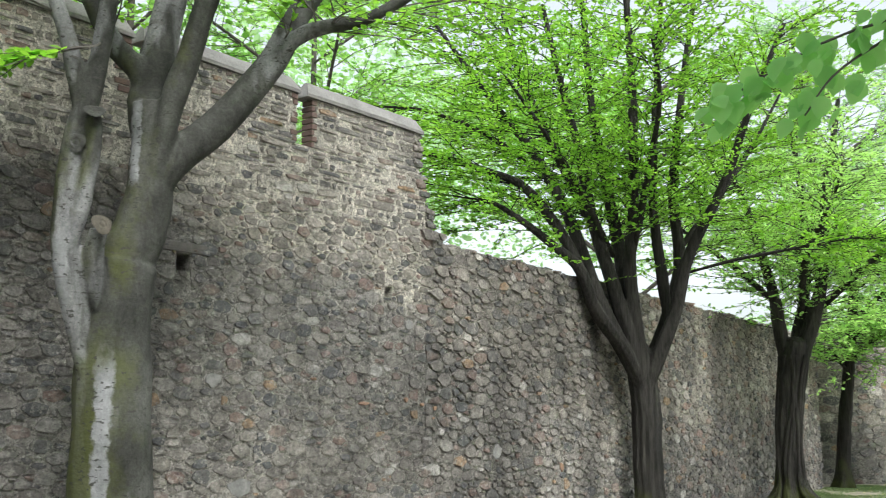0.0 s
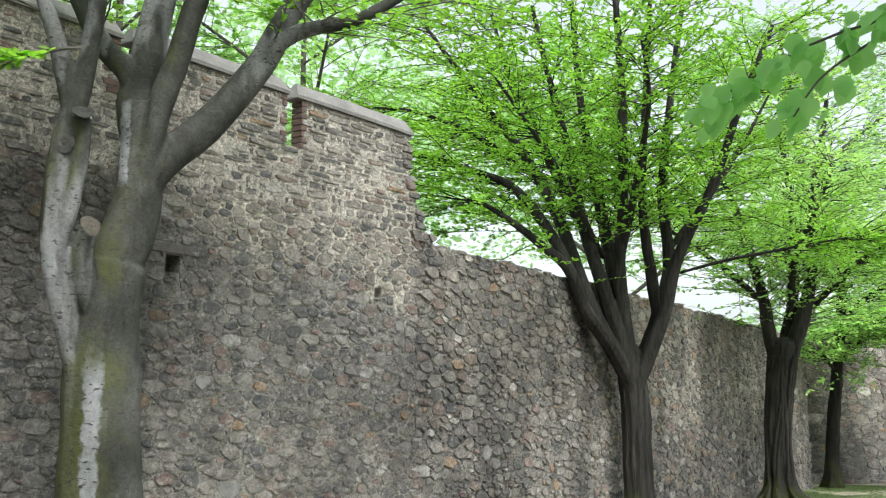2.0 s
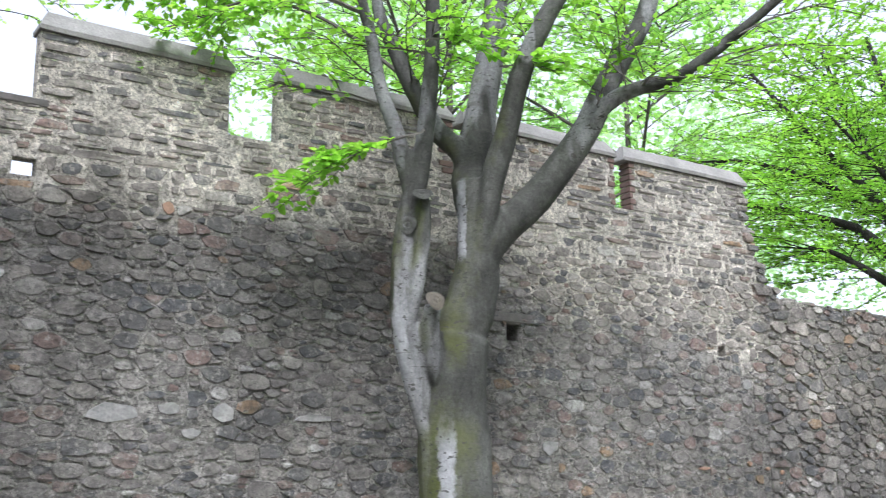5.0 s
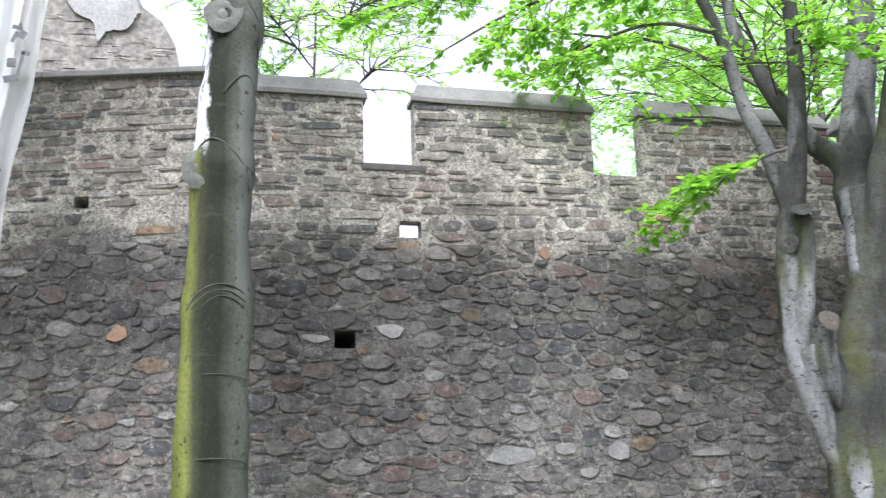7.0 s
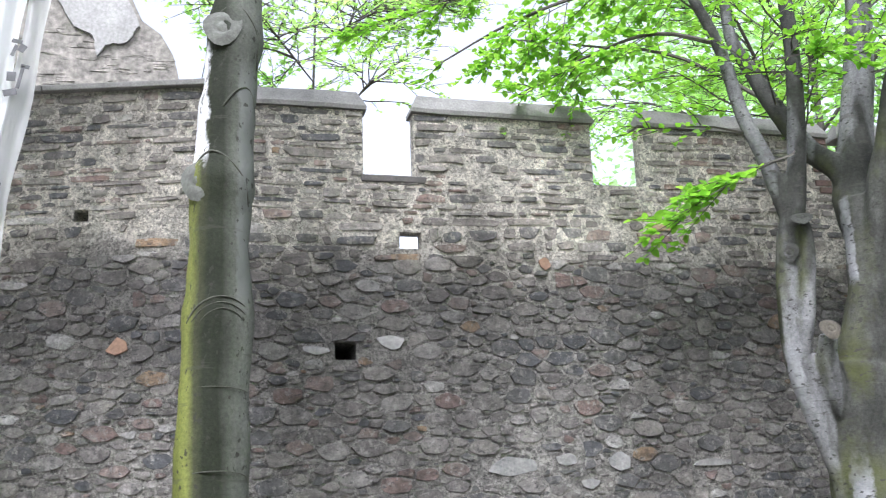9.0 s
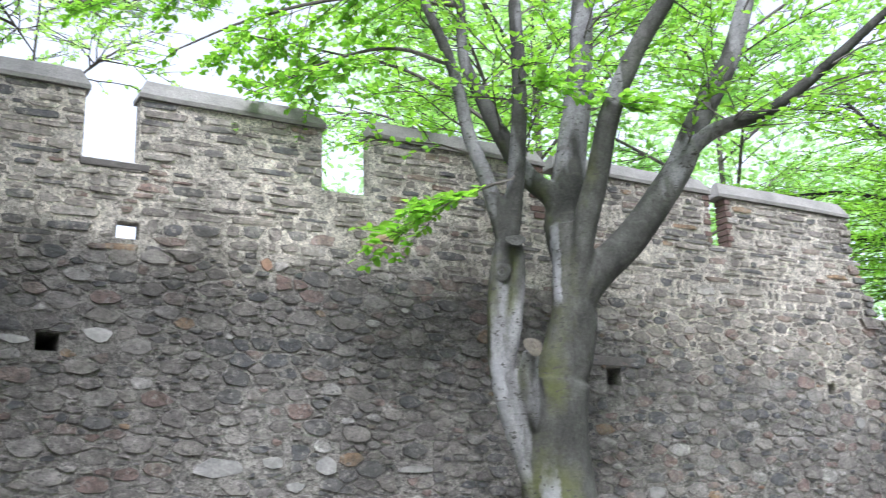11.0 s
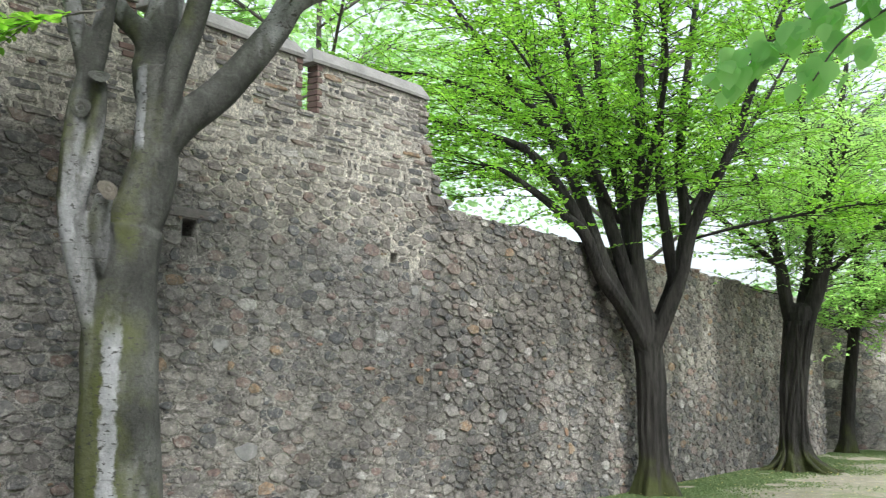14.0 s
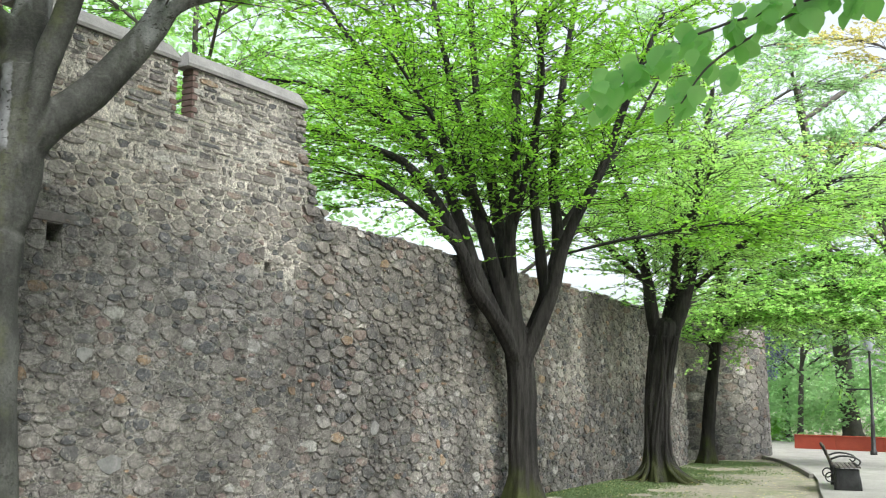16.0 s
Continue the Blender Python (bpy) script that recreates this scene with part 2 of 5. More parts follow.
BARK_RIDGE = make_plain("dark_creased_bark", (0.03, 0.031, 0.024), (0.075, 0.078, 0.06), 12, 0.85, 0.6)
SCAR = make_plain("grey_callus_bark", (0.06, 0.062, 0.054), (0.15, 0.152, 0.14), 9, 0.8, 0.5, 50)
BARK_FLUTED = make_bark("dark_fluted_bark", (0.016, 0.015, 0.014), (0.046, 0.043, 0.039), 0.9, fissures=True)
PALE_STONE = make_plain("pale_quartz_stone", (0.12, 0.12, 0.12), (0.235, 0.23, 0.222), 9, 0.9, 0.8, 40)
BARK_FAR = make_plain("dark_bark", (0.05, 0.045, 0.04), (0.11, 0.10, 0.09), 8, 0.9, 0.6, 40)
CUT_WOOD = make_plain("weathered_cut_wood", (0.04, 0.035, 0.028), (0.095, 0.082, 0.064), 20, 0.85, 0.6)
OLD_BEAM = make_plain("blackened_oak_beam", (0.05, 0.047, 0.045), (0.11, 0.10, 0.095), 9, 0.85, 0.8)
BRICK_ORANGE = make_plain("weathered_orange_brick", (0.15, 0.095, 0.068), (0.25, 0.155, 0.105), 14, 0.9, 0.6)
BRICK = make_plain("old_red_brick", (0.07, 0.046, 0.039), (0.125, 0.08, 0.067), 11, 0.9, 0.6)
LEAF = make_leaf("young_hornbeam_leaf", (0.105, 0.26, 0.03), (0.28, 0.48, 0.075), (1.75, 1.85, 1.1))
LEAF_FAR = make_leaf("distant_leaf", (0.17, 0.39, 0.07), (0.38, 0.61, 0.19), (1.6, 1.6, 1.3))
# Hornbeam leaf made lighter, standing in for daylight on the farther crowns.
LEAF_LIGHTENED = make_leaf("lightened_hornbeam_leaf", (0.24, 0.48, 0.12), (0.5, 0.74, 0.26), (1.6, 1.5, 1.3))
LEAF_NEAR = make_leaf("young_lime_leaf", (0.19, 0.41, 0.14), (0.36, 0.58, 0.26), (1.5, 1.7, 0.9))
# Distance haze is put into this leaf colour, paler and less saturated.
LEAF_HAZE = make_leaf("leaf_with_painted_haze", (0.26, 0.50, 0.20), (0.50, 0.70, 0.38), (1.4, 1.3, 1.3))
LEAF_TAN = make_leaf("yellowish_spring_leaf", (0.42, 0.42, 0.14), (0.60, 0.55, 0.27), (1.5, 1.4, 1.1))
LEAF_LILAC = make_leaf("greyish_lilac_leaf", (0.16, 0.18, 0.25), (0.26, 0.28, 0.38), (1.2, 1.2, 1.3))
GRASS = make_leaf("short_grass", (0.12, 0.19, 0.085), (0.22, 0.29, 0.14), (1.1, 1.1, 0.9))
PAVING = make_plain("pale_path_concrete", (0.24, 0.23, 0.215), (0.34, 0.325, 0.305), 1.2, 0.9, 0.3)
KERB = make_plain("worn_kerb_stone", (0.16, 0.15, 0.14), (0.26, 0.25, 0.23), 6, 0.9, 0.5)
RED_PAINT = make_plain("orange_red_paint", (0.30, 0.045, 0.024), (0.40, 0.07, 0.035), 1.5, 0.65, 0.2)
IRON = make_plain("dark_cast_iron", (0.03, 0.03, 0.032), (0.06, 0.06, 0.06), 12, 0.5, 0.3, metal=0.6)
BENCH_WOOD = make_plain("dark_weathered_bench_wood", (0.06, 0.05, 0.045), (0.15, 0.135, 0.12), 10, 0.75, 0.5)
GALVANISED = make_plain("galvanised_scaffold_tube", (0.38, 0.42, 0.42), (0.52, 0.56, 0.55), 8, 0.4, 0.15, metal=0.5)
RED_PLASTIC = make_plain("red_coupler_paint", (0.55, 0.06, 0.05), (0.65, 0.10, 0.08), 8, 0.5, 0.1)
LANTERN = make_plain("milky_lantern_glass", (0.34, 0.38, 0.42), (0.42, 0.46, 0.50), 3, 0.3, 0.05)
INK = make_plain("faded_grey_print", (0.035, 0.035, 0.04), (0.11, 0.11, 0.12), 8, 0.6, 0.1)
INK_ORANGE = make_plain("faded_orange_print", (0.55, 0.36, 0.10), (0.62, 0.42, 0.14), 8, 0.6, 0.1)


def make_ground():
    k = Nodes("bare_soil_and_litter", 0.95)
    c = k.ramp(k.noise(2.2, 6, 0.7), [(0.3, (0.19, 0.17, 0.13)), (0.55, (0.28, 0.255, 0.20)), (0.75, (0.37, 0.345, 0.29))])
    green = k.ramp(k.noise(0.8, 5, 0.7), [(0.52, 0.0), (0.68, 0.55)])
    c = k.mix(green, c, (0.13, 0.19, 0.05))
    c = k.mix(1.0, c, k.ramp(k.noise(45, 4, 0.7), [(0.35, 0.6), (0.65, 1.3)]), "MULTIPLY")
    k.bump(k.noise(30, 6, 0.7), 0.8, 0.02)
    return k.colour(c)


def make_sheet(name, clearness):
    k = Nodes(name, 0.35)
    c = k.ramp(k.noise(2.5, 5, 0.6, k.scaled(1, 1, 0.3)), [(0.3, (0.74, 0.75, 0.76)), (0.7, (0.88, 0.89, 0.90))])
    k.colour(c)
    k.bump(k.noise(7, 6, 0.65, k.scaled(1.5, 1.5, 0.5)), 1.0, 0.08)
    soft, clear, a, b = (k.t.nodes.new(n) for n in ("ShaderNodeBsdfTranslucent", "ShaderNodeBsdfTransparent", "ShaderNodeMixShader", "ShaderNodeMixShader"))
    soft.inputs[0].default_value = (0.85, 0.86, 0.88, 1)
    a.inputs[0].default_value, b.inputs[0].default_value = 0.5, clearness
    out = next(n for n in k.t.nodes if n.type == "OUTPUT_MATERIAL")
    k.put(k.b.outputs[0], a.inputs[1]), k.put(soft.outputs[0], a.inputs[2])
    k.put(a.outputs[0], b.inputs[1]), k.put(clear.outputs[0], b.inputs[2])
    k.put(b.outputs[0], out.inputs[0])
    return k.m


SOIL, VEIL, SHEET, STRIP = make_ground(), make_sheet("greyish_sheeting_strip", 0.35), make_sheet("thin_clear_sheeting", 0.54), make_sheet("milky_sheeting_strip", 0.08)


# ---- building helpers ----
def mesh_of(name, verts, faces, material, smooth=False):
    me = bpy.data.meshes.new(name)
    me.from_pydata([tuple(v) for v in verts], [], faces)
    me.materials.append(material)
    if smooth:
        me.polygons.foreach_set("use_smooth", [True] * len(me.polygons))
    me.update()
    return me


def quick_mesh(name, verts, faces, material):
    """A mesh from number arrays: verts n x 3, faces m x k, all of one size."""
    me = bpy.data.meshes.new(name)
    m, k = faces.shape
    me.vertices.add(len(verts))
    me.vertices.foreach_set("co", np.ascontiguousarray(verts, dtype=np.float32).ravel())
    me.loops.add(m * k)
    me.loops.foreach_set("vertex_index", np.ascontiguousarray(faces, dtype=np.int32).ravel())
    me.polygons.add(m)
    me.polygons.foreach_set("loop_start", np.arange(0, m * k, k, dtype=np.int32))
    me.materials.append(material)
    me.update(calc_edges=True)
    return me


def under(name, me, parent, label=""):
    ob = new(name, me)
    ob.parent = parent
    return tagged(ob, label) if label else ob


def part(name, bm, material, parent, label="", smooth=False):
    me = bpy.data.meshes.new(name)
    bm.to_mesh(me)
    bm.free()
    me.materials.append(material)
    if smooth:
        me.polygons.foreach_set("use_smooth", [True] * len(me.polygons))
    return under(name, me, parent, label)


def block(lo, hi, bevel=0.0, m=None, bm=None):
    """A bevelled box from corner lo to corner hi, turned by m."""
    own = bmesh.new()
    bmesh.ops.create_cube(own, size=1)
    for v in own.verts:
        v.co = Vector([(a + b) / 2 + c * (b - a) for a, b, c in zip(lo, hi, v.co)])
    if bevel:
        bmesh.ops.bevel(own, geom=own.edges[:], offset=bevel, segments=2, affect="EDGES", profile=0.5)
    if m is not None:
        own.transform(m)
    if bm is None:
        return own
    me = bpy.data.meshes.new("joined")
    own.to_mesh(me)
    own.free()
    bm.from_mesh(me)
    bpy.data.meshes.remove(me)
    return bm


def curve_through(pts, n):
    """n points along a smooth line through pts, each with its share of the way."""
    p = [np.array(q, dtype=float) for q in pts]
    p = [2 * p[0] - p[1]] + p + [2 * p[-1] - p[-2]]
    out = []
    for i in range(n):
        s = i / (n - 1) * (len(p) - 3)
        j = min(int(s), len(p) - 4)
        u = s - j
        a, b, c, d = p[j:j + 4]
        out.append((0.5 * (2 * b + (c - a) * u + (2 * a - 5 * b + 4 * c - d) * u * u + (3 * b - a - 3 * c + d) * u ** 3), i / (n - 1)))
    return out


def tube(pts, r0, r1, sides=10, n=14, rough=0.0, flutes=0, flare=0.0, seed=0.0, power=1.0, swells=(), domed=False):
    """Verts and quads of a bent, tapering, uneven round bar, closed at its tip."""
    line = curve_through(pts, n)
    verts, faces = [], []
    side = None
    bud = flare < 0
    flare = max(flare, 0)
    for i, (p, s) in enumerate(line):
        q = line[min(i + 1, n - 1)][0] - line[max(i - 1, 0)][0]
        q = q / (np.linalg.norm(q) + 1e-9)
        ref = np.array((1.0, 0.0, 0.0)) if side is None else side
        side = ref - q * (ref @ q)
        side = side / (np.linalg.norm(side) + 1e-9)
        other = np.cross(q, side)
        r = r0 + (r1 - r0) * s ** power
        for z0, amount in swells:
            r *= 1 + amount * math.exp(-((p[2] - z0) / 0.13) ** 2)
        if bud:
            r *= 0.55 + 0.45 * min(1.0, s / 0.2)
        if domed and s > 0.8:
            r *= 1 - 0.7 * (s - 0.8) / 0.2
        for k in range(sides):
            a = 2 * math.pi * k / sides
            d = side * math.cos(a) + other * math.sin(a)
            w = r
            if rough:
                w *= 1 + rough * noise.noise(Vector(p * 1.6 / max(r, 0.05) * 0.3 + d * 0.9) + Vector((seed, 0, 0)))
            if flutes:
                w *= 1 + 0.17 * (abs(math.sin(a * flutes / 2 + 2.2 * noise.noise(Vector((p[2] * 0.7, seed, a * 0.4)))) ) - 0.6)
            if flare:
                f = max(0.0, 1 - p[2] / 0.75)
                w *= 1 + flare * f ** 2.2 * (1 + 0.75 * math.sin(a * 5 + seed))
            verts.append(p + d * w)
    for i in range(n - 1):
        for k in range(sides):
            faces.append((i * sides + k, i * sides + (k + 1) % sides, (i + 1) * sides + (k + 1) % sides, (i + 1) * sides + k))
    faces.append(tuple(range((n - 1) * sides, n * sides)))
    faces.append(tuple(range(sides - 1, -1, -1)))
    return verts, faces


def joined(tubes):
    verts, faces = [], []
    for v, f in tubes:
        base = len(verts)
        verts.extend(v)
        faces.extend(tuple(i + base for i in q) for q in f)
    return verts, faces


# ---- setting: ground and path ----
W = 8.2            # distance of the wall's face
BEND, TURN = 10.3, radians(4.5)   # where the wall bends away, and by how much
TOP, SILL = 5.25, 4.69            # underside of the coping, sills of the crenels


def wall_point(s, out, z):
    """A point at s metres along the wall's face and out metres before it."""
    if s <= 0.35:
        a = radians(-15)
        return Vector((0.35 + (s - 0.35) * math.cos(a) + out * math.sin(a), W + (s - 0.35) * math.sin(a) - out * math.cos(a), z))
    if s <= BEND:
        return Vector((s, W - out, z))
    return Vector((BEND + (s - BEND) * math.cos(TURN) + out * math.sin(TURN), W + (s - BEND) * math.sin(TURN) - out * math.cos(TURN), z))


def build_ground():
    xs = np.concatenate([np.linspace(-400, -12, 8), np.linspace(-8, 44, 105), np.linspace(50, 600, 10)])
    ys = np.concatenate([np.linspace(-400, -6, 8), np.linspace(-4, 14, 46), np.linspace(18, 600, 10)])
    verts = []
    for y in ys:
        for x in xs:
            near = -10 < x < 46 and -5 < y < 15
            z = 0.05 * noise.noise(Vector((x * 0.35, y * 0.35, 0))) + 0.015 * noise.noise(Vector((x * 2, y * 2, 3))) if near else 0.0
            verts.append((x, y, z - 0.02))
    n = len(xs)
    faces = [(j * n + i, j * n + i + 1, (j + 1) * n + i + 1, (j + 1) * n + i) for j in range(len(ys) - 1) for i in range(n - 1)]
    tagged(new("ground", mesh_of("ground", verts, faces, SOIL, True)), "bare trodden soil with thin patchy grass", "ground", kind="structure")


PATH_EDGE = [(-30, -4.5, 0), (-8, 0.6, 0), (8, 2.2, 0), (16, 3.4, 0), (21.9, 4.75, 0), (24.7, 5.4, 0), (26.9, 6.1, 0), (29.2, 6.95, 0), (31.4, 7.85, 0), (33.3, 8.8, 0), (38.5, 11.6, 0), (48, 18, 0), (70, 34, 0)]


def build_path():
    line = [p for p, _ in curve_through(PATH_EDGE, 90)]
    verts, faces, kerbs = [], [], []
    for i, p in enumerate(line):
        q = line[min(i + 1, 89)] - line[max(i - 1, 0)]
        q = q / np.linalg.norm(q)
        r = np.array((q[1], -q[0], 0))
        wide = 4.2 + max(0.0, min(5.0, (p[0] - 26) * 0.45))
        for k in range(5):
            w = p + r * wide * k / 4
            verts.append((w[0], w[1], 0.045))
        kerbs.append((p, r))
    for i in range(89):
        for k in range(4):
            faces.append((i * 5 + k, i * 5 + k + 1, i * 5 + k + 6, i * 5 + k + 5))
    tagged(new("path", mesh_of("path", verts, faces, PAVING, True)), "pale grey concrete park path", "path", kind="structure")
    edge = tagged(new("kerb"), "low worn stone kerb along the path", "kerb", kind="structure")
    for i in range(40, 88):
        (p, r), (q, _) = kerbs[i], kerbs[i + 1]
        v = []
        for a in (p, q):
            for off, z in ((0.0, -0.1), (0.0, 0.075), (-0.10, 0.08), (-0.11, -0.1)):
                v.append((a[0] + r[0] * off, a[1] + r[1] * off, z))
        under("kerb_stone", mesh_of("kerb_stone", v, [(0, 1, 5, 4), (1, 2, 6, 5), (2, 3, 7, 6), (0, 3, 2, 1), (4, 5, 6, 7)], KERB), edge)


build_ground()
build_path()


# ---- setting: the town wall ----
# openings through the masonry: from s, to s, from z, to z
GAPS = [(1.42, 1.85, SILL, 9), (3.44, 3.90, SILL, 9), (5.78, 6.0, SILL, 9), (7.95, 8.19, SILL, 9)]
LOOP = (1.71, 1.89, 4.06, 4.20)
PUTLOGS = [(1.17, 1.34, 3.14, 3.28), (6.41, 6.58, 3.12, 3.29), (9.45, 9.58, 3.15, 3.27), (-0.90, -0.78, 4.29, 4.39)]
STEPS = [(-9, 0.35, 5.40), (0.35, 10.08, TOP), (10.08, 10.2, 4.55), (10.2, 10.36, 4.28), (10.36, 10.6, 4.06), (10.6, 28.7, 3.93)]


def height_at(s):
    return next((h for a, b, h in STEPS if a <= s < b), 0)


def solid(s, layer, z):
    if z > height_at(s) or (layer >= 1 and z > (4.6 if s < 0.35 else 3.9)):
        return False
    if any(a < s < b and c < z < d for a, b, c, d in GAPS + [LOOP]):
        return False
    return layer == 2 or not any(a < s < b and c < z < d for a, b, c, d in PUTLOGS)


def body(place, s_cuts, o_cuts, z_cuts, keep):
    """The hull of all kept cells of an uneven grid, as verts and quads."""
    ids, verts, faces = {}, [], []

    def vert(i, j, k):
        if (i, j, k) not in ids:
            ids[i, j, k] = len(verts)
            verts.append(place(s_cuts[i], o_cuts[j], z_cuts[k]))
        return ids[i, j, k]

    def full(i, j, k):
        inside = 0 <= i < len(s_cuts) - 1 and 0 <= j < len(o_cuts) - 1 and 0 <= k < len(z_cuts) - 1
        return inside and keep((s_cuts[i] + s_cuts[i + 1]) / 2, j, (z_cuts[k] + z_cuts[k + 1]) / 2)

    for i in range(len(s_cuts) - 1):
        for j in range(len(o_cuts) - 1):
            for k in range(len(z_cuts) - 1):
                if not full(i, j, k):
                    continue
                for d, ring in (((-1, 0, 0), ((0, 0, 0), (0, 0, 1), (0, 1, 1), (0, 1, 0))), ((1, 0, 0), ((1, 0, 0), (1, 1, 0), (1, 1, 1), (1, 0, 1))),
                                ((0, -1, 0), ((0, 0, 0), (1, 0, 0), (1, 0, 1), (0, 0, 1))), ((0, 1, 0), ((0, 1, 0), (0, 1, 1), (1, 1, 1), (1, 1, 0))),
                                ((0, 0, -1), ((0, 0, 0), (0, 1, 0), (1, 1, 0), (1, 0, 0))), ((0, 0, 1), ((0, 0, 1), (1, 0, 1), (1, 1, 1), (0, 1, 1)))):
                    if not full(i + d[0], j + d[1], k + d[2]):
                        faces.append(tuple(vert(i + a, j + b, k + c) for a, b, c in ring))
    return verts, faces


def cuts(lo, hi, step, more):
    c = sorted({round(v, 3) for v in list(np.arange(lo, hi, step)) + [lo, hi] + [m for m in more if lo <= m <= hi]})
    return [v for i, v in enumerate(c) if i == 0 or v - c[i - 1] > 0.004]


def build_body(name, lo, hi, label, bedding):
    marks = [v for g in GAPS + PUTLOGS + [LOOP] for v in g[:2]] + [v for t in STEPS for v in t[:2]] + [0.35, BEND]
    tops = [v for g in PUTLOGS + [LOOP] for v in g[2:]] + [SILL, 3.9, 4.6] + [t[2] for t in STEPS]
    v, f = body(wall_point, cuts(lo, hi, 1.0, marks), [0.0, -0.13, -0.55, -0.9], cuts(-0.3, 5.5, 1.0, tops), solid)
    ob = new(name, mesh_of(name, v, f, bedding))
    return tagged(ob, label, "wall", kind="structure")


def rubble(rng, lo, hi, z0, z1, top, blocked=()):
    """Outlines of flat, uneven slabs in wavering courses, as centre, corner list, width and height."""
    z, fields = z0, []
    while z < z1:
        slate = z > 4.2
        h = rng.uniform(0.042, 0.10) if slate else rng.uniform(0.06, 0.145)
        s = lo + rng.uniform(0, 0.2)
        while s < hi:
            w = rng.choice((0.1, 0.15, 0.2, 0.28, 0.4)) * rng.uniform(0.75, 1.2)
            a, b = (rng.uniform(0.02, 0.3 if slate else 0.55) * h for _ in (0, 1))
            wave = (0.035 if slate else 0.06) * noise.noise(Vector((s * 0.9, z * 1.1, 5))) + (0 if slate else rng.uniform(-0.12, 0.12) * h)
            quad = [(s + a, z), (s + w * 0.5, z - rng.uniform(-0.1, 0.12) * h), (s + w - b, z + a * 0.4), (s + w - a * 0.3, z + h * rng.uniform(0.75, 0.95)), (s + w * rng.uniform(0.35, 0.7), z + h * rng.uniform(0.9, 1.05)), (s + b * 0.3, z + h * rng.uniform(0.7, 0.95))]
            if rng.random() > 0.17:
                quad = [(x, y + wave) for x, y in quad]
                fields.append((sum(p[0] for p in quad) / 6, sum(p[1] for p in quad) / 6, quad, []))
            s += w
        z += h
    for x, y, poly, lines in fields:
        if y > top(x) - 0.01 or any(a < x < b and c < y < d for a, b, c, d in blocked):
            continue
        for a, b, c, d in blocked:
            if a - 0.3 < x < b + 0.3 and c - 0.2 < y < d + 0.2:
                if x <= a:
                    lines.append((1, 0, a))
                elif x >= b:
                    lines.append((-1, 0, -b))
                elif y <= c:
                    lines.append((0, 1, c))
                else:
                    lines.append((0, -1, -d))
        lines.append((0, 1, top(x)))
        for ax, ay, c in lines:
            cutp = []
            for i, p in enumerate(poly):
                q = poly[i - 1]
                dp, dq = ax * p[0] + ay * p[1] - c, ax * q[0] + ay * q[1] - c
                if (dp > 0) != (dq > 0):
                    u = dq / (dq - dp)
                    cutp.append((q[0] + u * (p[0] - q[0]), q[1] + u * (p[1] - q[1])))
                if dp <= 0:
                    cutp.append(p)
            poly = cutp
            if len(poly) < 3:
                break
        if len(poly) < 3:
            continue
        wide = max(p[0] for p in poly) - min(p[0] for p in poly)
        tall = max(p[1] for p in poly) - min(p[1] for p in poly)
        if wide < 0.035 or tall < 0.018:
            continue
        yield (sum(p[0] for p in poly) / len(poly), sum(p[1] for p in poly) / len(poly)), poly, wide, tall


